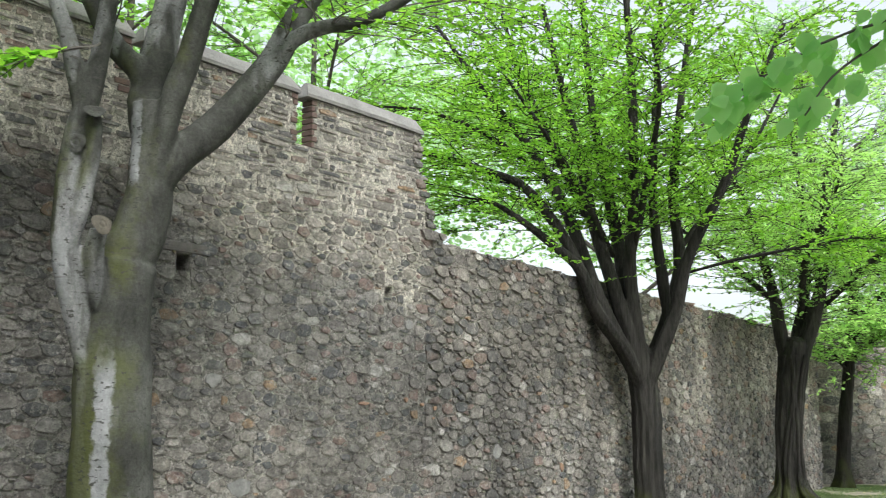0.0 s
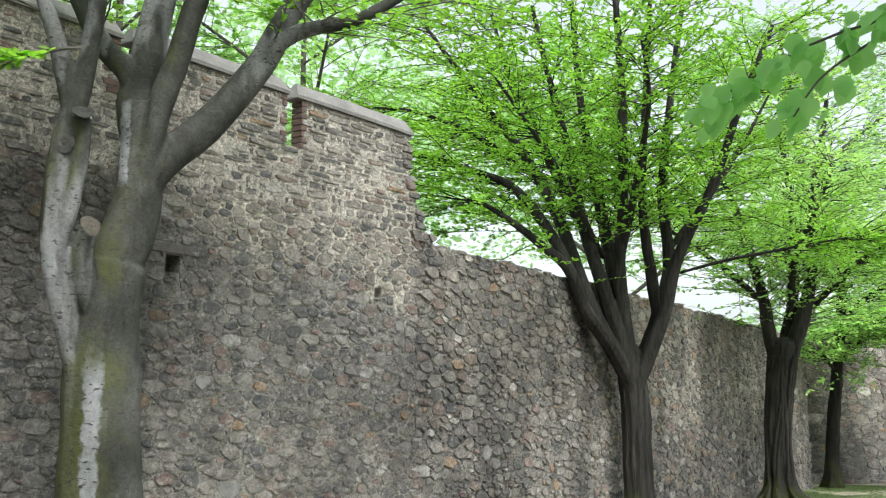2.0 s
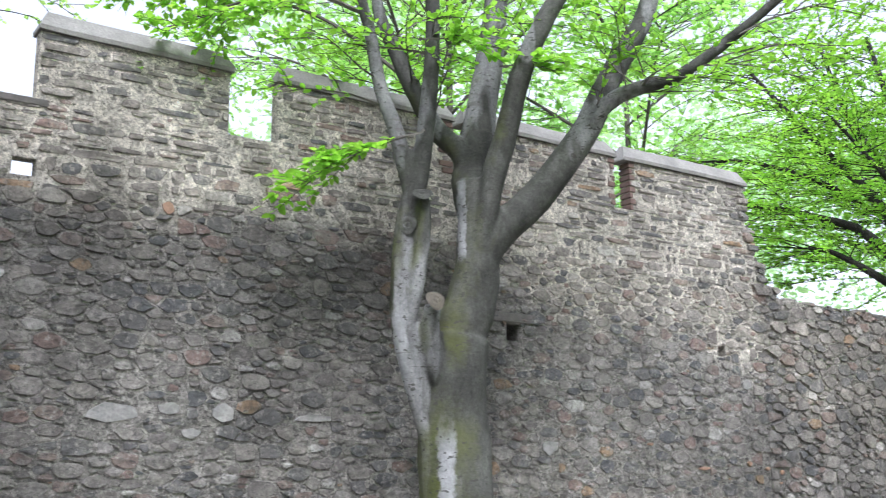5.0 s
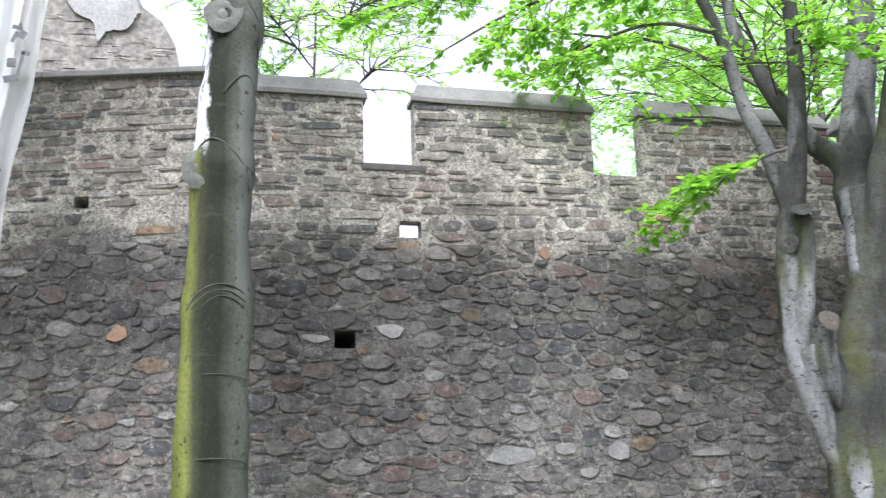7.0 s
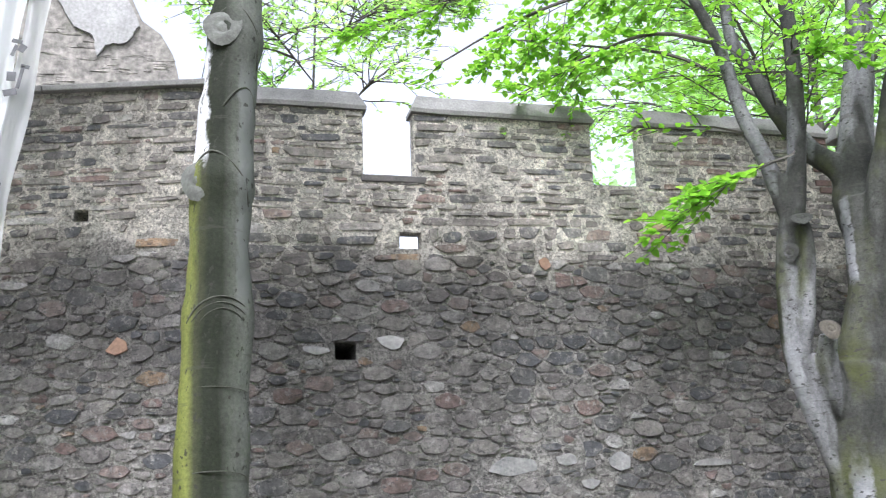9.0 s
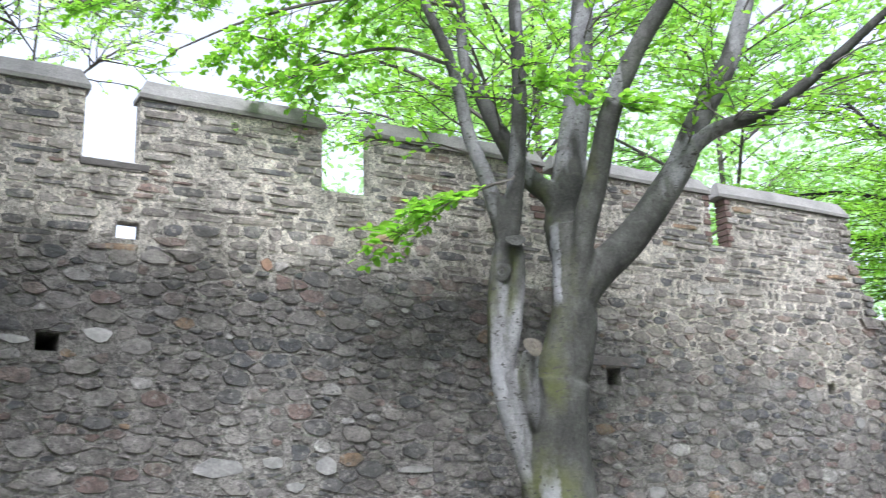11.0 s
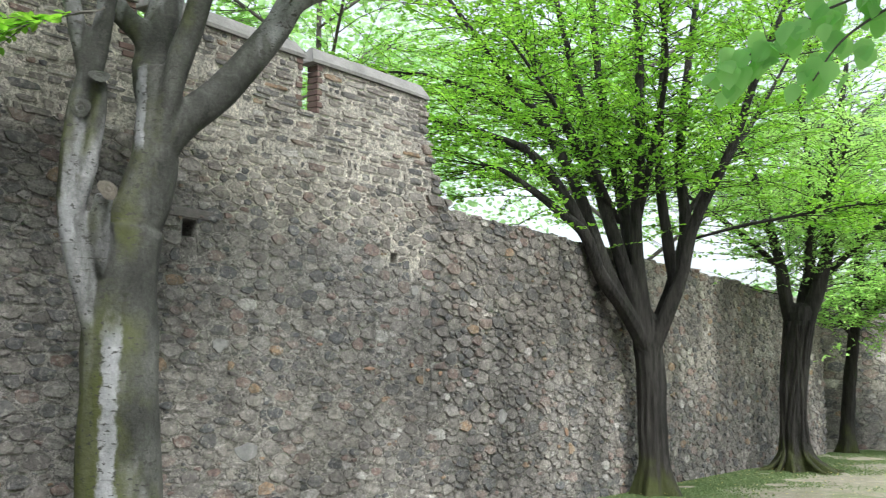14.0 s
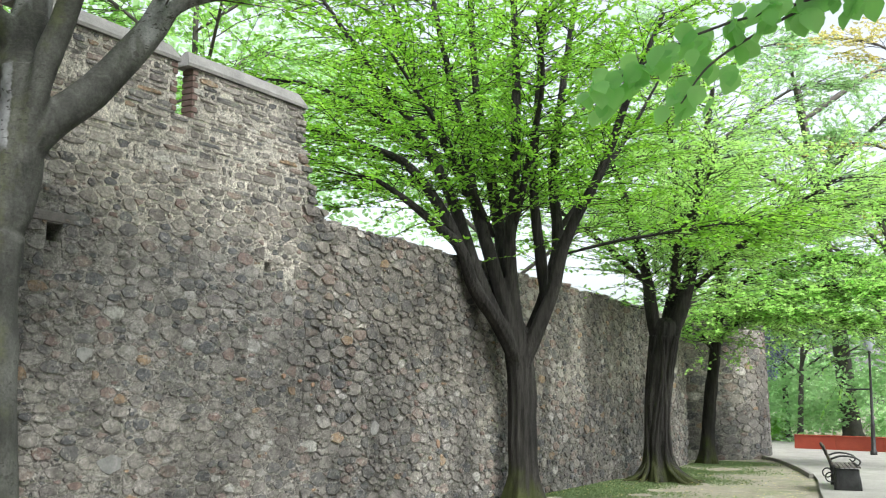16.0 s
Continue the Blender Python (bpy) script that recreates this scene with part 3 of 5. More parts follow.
def packed(rng, lo, hi, z0, z1, size, top, blocked=(), squash=1.8):
    """Outlines of rounded stones of mixed sizes, large ones set first and small ones pinned between them."""
    room, sizes = (hi - lo) * (z1 - z0) * squash * 0.80, []
    while room > 0:
        r = min(1.9, max(0.28, math.exp(rng.gauss(-0.4, 0.68)))) * size * 0.62
        sizes.append(r)
        room -= math.pi * r * r
    sizes.sort(reverse=True)
    cell = sizes[0] * 2
    grid, seeds = {}, []

    def near(x, y):
        gx, gy = int(x // cell), int(y // cell)
        return [m for a in (-1, 0, 1) for b in (-1, 0, 1) for m in grid.get((gx + a, gy + b), ())]

    for r in sizes:
        for _ in range(16):
            x, y = rng.uniform(lo, hi), rng.uniform(z0, z1) * squash
            if any((seeds[m][0] - x) ** 2 + (seeds[m][1] - y) ** 2 < (0.9 * (seeds[m][2] + r)) ** 2 for m in near(x, y)):
                continue
            grid.setdefault((int(x // cell), int(y // cell)), []).append(len(seeds))
            seeds.append((x, y, r))
            break
    for n, (x, y, r) in enumerate(seeds):
        z = y / squash
        if z > top(x) - 0.01 or any(a < x < b and c < z < d for a, b, c, d in blocked):
            continue
        w = 1.7 * r
        poly = [(x + a * w * rng.uniform(0.7, 1.1), y + b * w * rng.uniform(0.6, 1.1)) for a, b in ((-1, -1), (0.1, -1.15), (1, -0.9), (1, 0.9), (-0.1, 1.15), (-1, 1))]
        lines = []
        for m in near(x, y):
            if m != n:
                px, py, pr = seeds[m]
                ax, ay = 2 * (px - x), 2 * (py - y)
                lines.append((ax, ay, px * px + py * py - x * x - y * y - pr * pr + r * r))
        for a, b, c, d in blocked:
            if a - 0.3 < x < b + 0.3 and c - 0.3 < z < d + 0.3:
                lines.append((1, 0, a) if x <= a else (-1, 0, -b) if x >= b else (0, 1, c * squash) if z <= c else (0, -1, -d * squash))
        lines.append((0, 1, top(x) * squash))
        for ax, ay, c in lines:
            cutp = []
            for i, p in enumerate(poly):
                q = poly[i - 1]
                dp, dq = ax * p[0] + ay * p[1] - c, ax * q[0] + ay * q[1] - c
                if (dp > 0) != (dq > 0):
                    u = dq / (dq - dp)
                    cutp.append((q[0] + u * (p[0] - q[0]), q[1] + u * (p[1] - q[1])))
                if dp <= 0:
                    cutp.append(p)
            poly = cutp
            if len(poly) < 3:
                break
        if len(poly) < 3:
            continue
        poly = [(p[0], p[1] / squash) for p in poly]
        wide = max(p[0] for p in poly) - min(p[0] for p in poly)
        tall = max(p[1] for p in poly) - min(p[1] for p in poly)
        if wide < 0.03 or tall < 0.018:
            continue
        yield (sum(p[0] for p in poly) / len(poly), sum(p[1] for p in poly) / len(poly)), poly, wide, tall


def stone_shell(rng, place, centre, poly, wide, tall, proud=0.009):
    """One rounded rubble stone: a rim sunk in the mortar, a shoulder and a slightly domed face."""
    cx, cy = centre
    gap = rng.choice((0.003, 0.006, 0.009, 0.014, 0.019)) * rng.uniform(0.8, 1.2)
    fx, fy = max(0.6, 1 - 2 * gap / wide), max(0.55, 1 - 2 * gap / tall)
    ring = []
    for i, p in enumerate(poly):
        q = poly[(i + 1) % len(poly)]
        for u in (rng.uniform(0.06, 0.24), rng.uniform(0.76, 0.94)):
            j = rng.uniform(0.84, 1.06)
            ring.append(((p[0] + (q[0] - p[0]) * u - cx) * j, (p[1] + (q[1] - p[1]) * u - cy) * j))
    if len(ring) > 14:
        ring = ring[::2]
    out = proud * rng.uniform(0.25, 1.5)
    tx, ty = rng.uniform(-0.06, 0.06), rng.uniform(-0.08, 0.08)
    verts = []
    for x, y in ring:
        verts.append(place(cx + x * fx, -0.006, cy + y * fy))
    for x, y in ring:
        k = rng.uniform(0.90, 0.975)
        verts.append(place(cx + x * fx * k, max(0.003, out + tx * x + ty * y + rng.uniform(-0.004, 0.004)), cy + y * fy * k))
    verts.append(place(cx + rng.uniform(-0.15, 0.15) * wide, out + rng.uniform(-0.003, 0.006), cy + rng.uniform(-0.15, 0.15) * tall))
    n = len(ring)
    faces = [(i, (i + 1) % n, n + (i + 1) % n, n + i) for i in range(n)] + [(n + i, n + (i + 1) % n, 2 * n) for i in range(n)]
    return verts, faces


def lay_stones(rng, owner, place, field, single=None, proud=0.009):
    """Lays the stones of a field. Those inside single (s and z limits) are pieces of their own."""
    rest, count = [], 0
    for centre, poly, wide, tall in field:
        shell = stone_shell(rng, place, centre, poly, wide, tall, proud)
        if single and single[0] < centre[0] < single[1] and single[2] < centre[1] < single[3] and count < 290:
            under("stone", mesh_of("stone", *shell, STONE), owner)
            count += 1
        else:
            rest.append(shell)
    ob = under("stonework", mesh_of("stonework", *joined(rest), STONE), owner, "irregular grey and brown rubble stones")
    tagged(ob, kind="stuff")


def build_copings():
    spans = [(0.35, 1.42), (1.85, 3.44), (3.90, 5.78), (6.0, 7.95), (8.19, 10.1)]
    for n, (a, b) in enumerate(spans):
        lo, hi = a - (0.02 if n else 0), b + 0.03 if n != 2 and n != 3 else b + 0.02
        if n in (3, 4):
            lo = a - 0.11
        verts, faces = [], []
        # profile across the wall: lip, lower slope, ridge, back
        prof = [(0.035, 0.0, 0.0), (0.04, 0.035, 0.0), (-0.05, 0.185, 0.07), (-0.10, 0.185, 0.07), (-0.18, 0.04, 0.0), (-0.18, 0.0, 0.0)]
        cols = 9
        for i in range(cols):
            u = i / (cols - 1)
            for o, z, hip in prof:
                s = lo + hip + (hi - lo - 2 * hip) * u
                wob = 0.006 * noise.noise(Vector((s * 3, o * 4, z * 9 + n)))
                verts.append(wall_point(s, o + wob, TOP + 0.003 + z + 0.012 * noise.noise(Vector((s * 0.9, n, 1))) + wob))
        k = len(prof)
        for i in range(cols - 1):
            for j in range(k):
                faces.append((i * k + j, i * k + (j + 1) % k, (i + 1) * k + (j + 1) % k, (i + 1) * k + j))
        faces += [tuple(range(k - 1, -1, -1)), tuple(range((cols - 1) * k, cols * k))]
        ob = new("coping", mesh_of("coping", verts, faces, COPING))
        tagged(ob, "weathered grey concrete coping on a merlon", "coping", "copings of the battlement")
    slab = bmesh.new()
    for i in range(6):
        block((-9 + i * 1.5, -0.5, 5.403), (-7.5 + i * 1.5 - 0.006, 0.06, 5.455), 0.008, None, slab)
    for v in slab.verts:
        v.co = wall_point(min(v.co.x + 0.3, 0.34), v.co.y, v.co.z + 0.0)
    me = bpy.data.meshes.new("coping_slab")
    slab.to_mesh(me)
    slab.free()
    me.materials.append(COPING)
    tagged(new("coping_slab", me), "thin flat grey stone coping slabs", "coping")


rng = random.Random(7)
wall_west = build_body("wall_west", -9, BEND, "tall battlemented rubble wall of grey and brown stone", MORTAR)
wall_east = build_body("wall_east", BEND, 28.7, "lower rubble wall with an uneven broken top", MORTAR_OPEN)


def ragged_top(s):
    return height_at(s) + (0.03 if s > 10.08 else 0.0) + (0.06 * noise.noise(Vector((s * 2.3, 1, 1))) if s > 10.08 else 0.0)


BIG = [(2.55, 2.30, 0.52, 0.19), (3.03, 2.34, 0.30, 0.15), (3.47, 2.31, 0.24, 0.19), (4.29, 2.30, 0.38, 0.10), (1.03, 3.22, 0.24, 0.10), (4.22, 3.67, 0.11, 0.08), (1.62, 3.28, 0.3, 0.2), (3.22, 2.16, 0.2, 0.12), (11.9, 1.30, 0.28, 0.22), (9.9, 2.85, 0.2, 0.16), (7.3, 1.05, 0.34, 0.2), (6.9, 2.1, 0.26, 0.17)]
BRICKS = [(10.42, 1.86, 0.13, 0.10), (10.15, 1.90, 0.12, 0.07), (9.85, 1.95, 0.10, 0.08), (10.40, 1.74, 0.10, 0.06), (9.1, 1.9, 0.2, 0.06), (8.3, 2.15, 0.12, 0.07), (-0.5, 3.27, 0.2, 0.16), (2.94, 3.96, 0.15, 0.13), (16.6, 0.95, 0.22, 0.14), (13.8, 1.05, 0.14, 0.16)]
HOLES = GAPS + [LOOP] + PUTLOGS + [(s - w * 0.46, s + w * 0.46, z - h * 0.42, z + h * 0.42) for s, z, w, h in BIG + BRICKS]
SEAM = 3.98   # thin slates above, round rubble below
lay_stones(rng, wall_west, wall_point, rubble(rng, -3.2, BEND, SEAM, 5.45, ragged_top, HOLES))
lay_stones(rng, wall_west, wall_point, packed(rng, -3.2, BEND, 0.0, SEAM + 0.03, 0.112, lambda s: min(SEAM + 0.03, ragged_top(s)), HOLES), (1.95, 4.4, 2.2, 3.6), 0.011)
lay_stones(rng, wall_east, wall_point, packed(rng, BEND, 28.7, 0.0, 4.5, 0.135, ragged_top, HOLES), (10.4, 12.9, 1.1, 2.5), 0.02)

# rough stones along the broken top and end
crest = []
for i in range(150):
    s = rng.uniform(10.65, 28.6)
    p = wall_point(s, rng.uniform(-0.75, -0.02), height_at(s) + rng.uniform(-0.03, 0.03))
    bm = bmesh.new()
    bmesh.ops.create_icosphere(bm, subdivisions=1, radius=1)
    sz = (rng.uniform(0.08, 0.22), rng.uniform(0.08, 0.2), rng.uniform(0.04, 0.085))
    for v in bm.verts:
        v.co = Vector((v.co.x * sz[0], v.co.y * sz[1], v.co.z * sz[2])) * rng.uniform(0.8, 1.15) + p
    crest.append(([v.co.copy() for v in bm.verts], [tuple(v.index for v in f.verts) for f in bm.faces]))
    bm.free()
for i in range(26):
    z = rng.uniform(4.25, 5.15)
    s = 10.09 + max(0.0, (4.75 - z)) * 0.55
    p = wall_point(s, rng.uniform(-0.12, -0.02), z)
    bm = block((-0.09, -0.06, -0.035), (0.09, 0.06, 0.035), 0.012, pose(p.x - 0.05, p.y, p.z, rng.uniform(-8, 8), rng.uniform(-8, 8), rng.uniform(-20, 20)))
    crest.append(([v.co.copy() for v in bm.verts], [tuple(v.index for v in f.verts) for f in bm.faces]))
    bm.free()
tagged(under("broken_crest", mesh_of("broken_crest", *joined(crest), STONE, True), wall_east, "loose rough stones along the broken top"), kind="stuff")

# large pale and orange stones set in the old masonry
for s, z, w, h in BIG + BRICKS:
    pts = [(s + w / 2 * math.cos(a) * rng.uniform(0.7, 1.3), z + h / 2 * math.sin(a) * rng.uniform(0.65, 1.3)) for a in np.linspace(0.5, 0.5 + 2 * math.pi, 7)[:-1]]
    v, f = stone_shell(rng, wall_point, (s, z), pts, w, h, 0.014)
    under("large_stone", mesh_of("large_stone", v, f, PALE_STONE if (s, z, w, h) in BIG else BRICK_ORANGE, False), wall_west if s < BEND else wall_east, "large pale stone" if (s, z, w, h) in BIG else "orange fired brick fragment")

beam = part("wooden_lintel", block((6.22, W - 0.014, 3.30), (6.80, W + 0.2, 3.40), 0.012), OLD_BEAM, wall_west, "blackened oak lintel over a putlog hole")
part("wooden_lintel", block((1.40, W - 0.016, 4.625), (1.95, W + 0.3, 4.685), 0.012), OLD_BEAM, wall_west, "dark slab on the sill of a crenel")
for i in range(8):
    for s, n in ((8.19, 8), (6.0, 8)):
        z = SILL + 0.004 + i * 0.069
        part("brick", block((s - 0.012, W - 0.012, z), (s + (0.07 if i % 2 else 0.03), W + 0.15, z + 0.058), 0.006), BRICK, wall_west)
    if i % 3 < 2:
        z = SILL + 0.02 + i * 0.068
        part("brick", block((5.62 if i % 2 else 5.66, W - 0.014, z), (5.784, W + 0.15, z + 0.056), 0.006), BRICK, wall_west)
        part("brick", block((7.86 if i % 2 else 7.89, W - 0.014, z), (7.955, W + 0.15, z + 0.056), 0.006), BRICK, wall_west)
build_copings()

# ---- setting: the round tower and the recess beside it ----
TX, TY, TR = 33.7, 11.5, 2.6
FACING = math.atan2(-TY, -TX)


def tower_point(s, out, z):
    a = FACING + s / TR
    r = TR + out + 0.12 * (1 - min(z, 4.4) / 4.4)
    return Vector((TX + r * math.cos(a), TY + r * math.sin(a), z))


def recess_point(s, out, z):
    a = radians(10)
    return Vector((27.6 + s * math.cos(a) + out * math.sin(a), 10.75 + s * math.sin(a) - out * math.cos(a), z))


round_all = 2 * math.pi * TR
v, f = body(tower_point, list(np.linspace(0, round_all, 49)), [0.0, -0.6], [-0.3, 1.5, 3.0, 4.3], lambda s, j, z: True)
tower = tagged(new("wall_tower", mesh_of("wall_tower", v, f, MORTAR_OPEN)), "round bastion of dark rubble stone", "tower", kind="structure")
lay_stones(rng, tower, tower_point, packed(rng, -4.4, 4.4, 0.0, 4.5, 0.22, lambda s: 4.33 + 0.05 * noise.noise(Vector((s * 2, 9, 9)))), (-2.6, 1.5, 0.5, 3.2), 0.02)
v, f = body(recess_point, [0, 1.5, 3.0, 4.6], [0.0, -0.7], [-0.3, 4.1], lambda s, j, z: True)
recess = tagged(new("wall_recess", mesh_of("wall_recess", v, f, MORTAR_OPEN)), "recessed rubble wall joining the bastion", "wall", kind="structure")
lay_stones(rng, recess, recess_point, packed(rng, 0.2, 4.4, 0.0, 4.2, 0.22, lambda s: 4.12), None, 0.02)


# ---- behind the wall: the old gable ----
def build_gable():
    gable = tagged(new("ruined_gable"), "old rubble gable with flaking grey plaster behind the wall", "building")
    rngg = random.Random(3)
    edge = [(-6.5, 3.0), (0.05, 3.0), (0.0, 6.6), (-0.14, 7.28), (-0.19, 7.46), (-0.34, 7.72), (-0.56, 7.88), (-0.75, 8.3), (-1.0, 8.9), (-1.6, 9.6), (-3.0, 10.0), (-6.5, 10.0)]
    n = len(edge)
    verts = [(x, 12.0, z) for x, z in edge] + [(x, 12.7, z) for x, z in edge]
    faces = [tuple(range(n)), tuple(range(2 * n - 1, n - 1, -1))] + [(i, i + n, (i + 1) % n + n, (i + 1) % n) for i in range(n)]
    under("masonry", mesh_of("masonry", verts, faces, RUIN), gable, "bare pale rubble masonry")
    coat = [(-6.4, 7.9), (-2.2, 8.0), (-1.62, 8.15), (-1.42, 7.86), (-1.3, 7.72), (-1.12, 7.62), (-1.06, 7.38), (-0.94, 7.52), (-0.72, 7.58), (-0.64, 7.72), (-0.60, 7.84), (-0.8, 8.25), (-1.05, 8.8), (-1.7, 9.5), (-6.4, 9.9)]
    pts = [p for p, _ in curve_through([(x, 0, z) for x, z in coat], 70)]
    pts = [(p[0] + rngg.uniform(-0.012, 0.012), p[2] + rngg.uniform(-0.012, 0.012)) for p in pts]
    n = len(pts)
    verts = [(x, 11.955, z) for x, z in pts] + [(x, 12.01, z) for x, z in pts]
    faces = [tuple(range(n))] + [(i, i + n, (i + 1) % n + n, (i + 1) % n) for i in range(n)]
    under("plaster", mesh_of("plaster", verts, faces, PLASTER), gable, "smooth grey plaster with a ragged edge")
    for i in range(210):
        x, z = rngg.uniform(-2.2, 0.0), rngg.uniform(6.4, 8.6)
        if x > -0.14 - max(0, z - 7.2) * 0.55 or z > 7.5 + (-0.3 - x) * 0.2 and x < -0.3:
            continue
        w, h = rngg.uniform(0.05, 0.14), rngg.uniform(0.012, 0.035)
        under("stone", mesh_of("stone", *stone_shell(rngg, lambda s, o, zz: Vector((s, 12.0 - o, zz)), (x, z), [(x - w, z - h), (x, z - h * 1.2), (x + w, z - h * 0.8), (x + w * 0.9, z + h), (x, z + h * 1.1), (x - w, z + h * 0.7)], 2 * w, 2 * h, 0.006), RUIN, False), gable)


build_gable()


# ---- the sheeted scaffold ----
def bar(name, a, b, r, material, parent, label="", sides=10):
    v, f = tube([a, b], r, r, sides, 2)
    return under(name, mesh_of(name, v, f, material, False), parent, label)


def build_scaffold():
    sc = tagged(new("scaffold"), "galvanised tube scaffold wrapped in milky plastic sheeting", "scaffold")
    for x, y in ((-1.42, 7.62), (-1.42, 8.05), (-3.4, 7.62), (-3.4, 8.05)):
        tall = bar("standard", (x, y, 0), (x, y, 7.6), 0.024, GALVANISED, sc)
        bar("base_plate", (x, y, 0), (x, y, 0.012), 0.08, GALVANISED, tall)
        for z in (4.25, 5.35, 6.2):
            bar("coupler", (x, y, z - 0.03), (x, y, z + 0.03), 0.034, RED_PLASTIC, tall, "red painted coupler")
    for z in (2.35, 4.25, 5.35, 6.2):
        for y in (7.62, 8.05):
            bar("ledger", (-3.5, y, z + 0.05), (-1.38, y, z + 0.05), 0.024, GALVANISED, sc)
    bar("brace", (-3.4, 7.58, 2.4), (-1.42, 7.58, 4.2), 0.02, GALVANISED, sc)
    bar("brace", (-3.4, 7.58, 4.6), (-1.42, 7.58, 6.2), 0.02, GALVANISED, sc)
    for z in (2.3, 4.2, 6.15):
        part("deck_board", block((-3.45, 7.66, z - 0.04), (-1.45, 8.02, z), 0.005), CUT_WOOD, sc)

    def hang(u, z):
        deep = 0.07 * math.sin(u * 21) + 0.05 * math.sin(u * 47 + z) + 0.05 * noise.noise(Vector((u * 3, z * 0.7, 2)))
        return deep

    verts, faces = [], []
    nu, nz = 44, 40
    for j in range(nz):
        z = 0.1 + 7.4 * j / (nz - 1)
        for i in range(nu):
            u = i / (nu - 1)
            x = -3.5 + (1.99 + 0.05 * math.sin(z * 1.3)) * u
            verts.append((x, 7.46 + hang(u, z), z))
    for j in range(nz - 1):
        for i in range(nu - 1):
            faces.append((j * nu + i, j * nu + i + 1, (j + 1) * nu + i + 1, (j + 1) * nu + i))
    under("sheeting", mesh_of("sheeting", verts, faces, SHEET, True), sc, "crumpled milky translucent plastic sheeting")
    # the folded strips along the free edge
    for x0, wide, y0, mat, words in ((-1.365, 0.21, 7.40, STRIP, "white folded edge strip"), (-1.17, 0.17, 7.42, VEIL, "greyish see-through edge strip with faded print")):
        verts, faces = [], []
        for j in range(nz):
            z = 0.1 + 7.4 * j / (nz - 1)
            for i in range(12):
                u = i / 11
                verts.append((x0 + wide * u + 0.03 * math.sin(z * 1.3) + 0.014 * math.sin(z * 5 + 3 * u), y0 + 0.04 * math.sin(u * 9 + z * 0.4) + 0.03 * noise.noise(Vector((u * 4, z * 1.4, 8 + x0))), z))
        for j in range(nz - 1):
            for i in range(11):
                faces.append((j * 12 + i, j * 12 + i + 1, (j + 1) * 12 + i + 1, (j + 1) * 12 + i))
        under("edge_strip", mesh_of("edge_strip", verts, faces, mat, True), sc, words)
    for ob in list(sc.children):
        ob.data.transform(Matrix.Shear("XY", 4, (0.085, 0)))
        ob.data.transform(Matrix.Translation((-0.48, 0, 0)))
    # faded print that cannot be read, as plain bars
    for x, z, w, h, lean in ((-1.14, 6.02, 0.03, 0.15, 14), (-1.12, 6.08, 0.08, 0.03, -20), (-1.05, 6.04, 0.035, 0.20, 8), (-1.12, 5.25, 0.07, 0.03, 10), (-1.13, 5.18, 0.025, 0.09, 20), (-1.08, 5.2, 0.05, 0.06, 30),
                             (-1.12, 4.98, 0.06, 0.07, 0), (-1.11, 4.86, 0.09, 0.05, -15), (-1.06, 4.98, 0.025, 0.18, 10), (-1.04, 5.06, 0.06, 0.03, 10), (-1.10, 4.15, 0.06, 0.10, 12), (-1.13, 4.02, 0.03, 0.07, 20), (-1.75, 5.5, 0.16, 0.05, 0)):
        part("print_bar", block((-w / 2, 0, -h / 2), (w / 2, 0.005, h / 2), 0.002, pose(x + (z - 6) * 0.085, 7.345, z, 0, lean, 0)), INK, sc)
    part("print_bar", block((-1.14, 7.345, 5.62), (-1.08, 7.351, 5.69), 0.002), INK_ORANGE, sc)


build_scaffold()


# ---- trees ----
def leaf_mesh(name, base, along, normal, size, material, shape="pointed"):
    """Leaves from arrays: foot, direction, normal, length. Each is a folded blade of four or six corners."""
    along = along / np.linalg.norm(along, axis=1, keepdims=True)
    side = np.cross(normal, along)
    side /= np.linalg.norm(side, axis=1, keepdims=True) + 1e-9
    up = np.cross(along, side)
    n = len(base)
    L = size[:, None]
    if shape == "simple":
        pts = [base, base + along * L * 0.5 + side * L * 0.33 + up * L * 0.05, base + along * L, base + along * L * 0.5 - side * L * 0.33 + up * L * 0.05]
        quad = np.array([[0, 1, 2, 3]])
    elif shape == "pointed":
        pts = [base, base + along * L * 0.30 + side * L * 0.31 + up * L * 0.06, base + along * L * 0.72 + side * L * 0.22 + up * L * 0.03, base + along * L - up * L * 0.05,
               base + along * L * 0.72 - side * L * 0.22 + up * L * 0.03, base + along * L * 0.30 - side * L * 0.31 + up * L * 0.06]
        quad = np.array([[0, 1, 2, 3], [0, 3, 4, 5]])
    else:
        pts = [base, base + along * L * 0.12 + side * L * 0.34, base + along * L * 0.45 + side * L * 0.47 + up * L * 0.07, base + along * L * 0.80 + side * L * 0.28 + up * L * 0.03, base + along * L * 1.06 - up * L * 0.08,
               base + along * L * 0.80 - side * L * 0.28 + up * L * 0.03, base + along * L * 0.45 - side * L * 0.47 + up * L * 0.07, base + along * L * 0.12 - side * L * 0.34]
        quad = np.array([[0, 1, 2], [0, 2, 3], [0, 3, 4], [0, 4, 5], [0, 5, 6], [0, 6, 7]])
    k = len(pts)
    verts = np.stack(pts, axis=1).reshape(-1, 3)
    faces = (quad[None] + (np.arange(n) * k)[:, None, None]).reshape(-1, quad.shape[1])
    return quick_mesh(name, verts, faces, material)


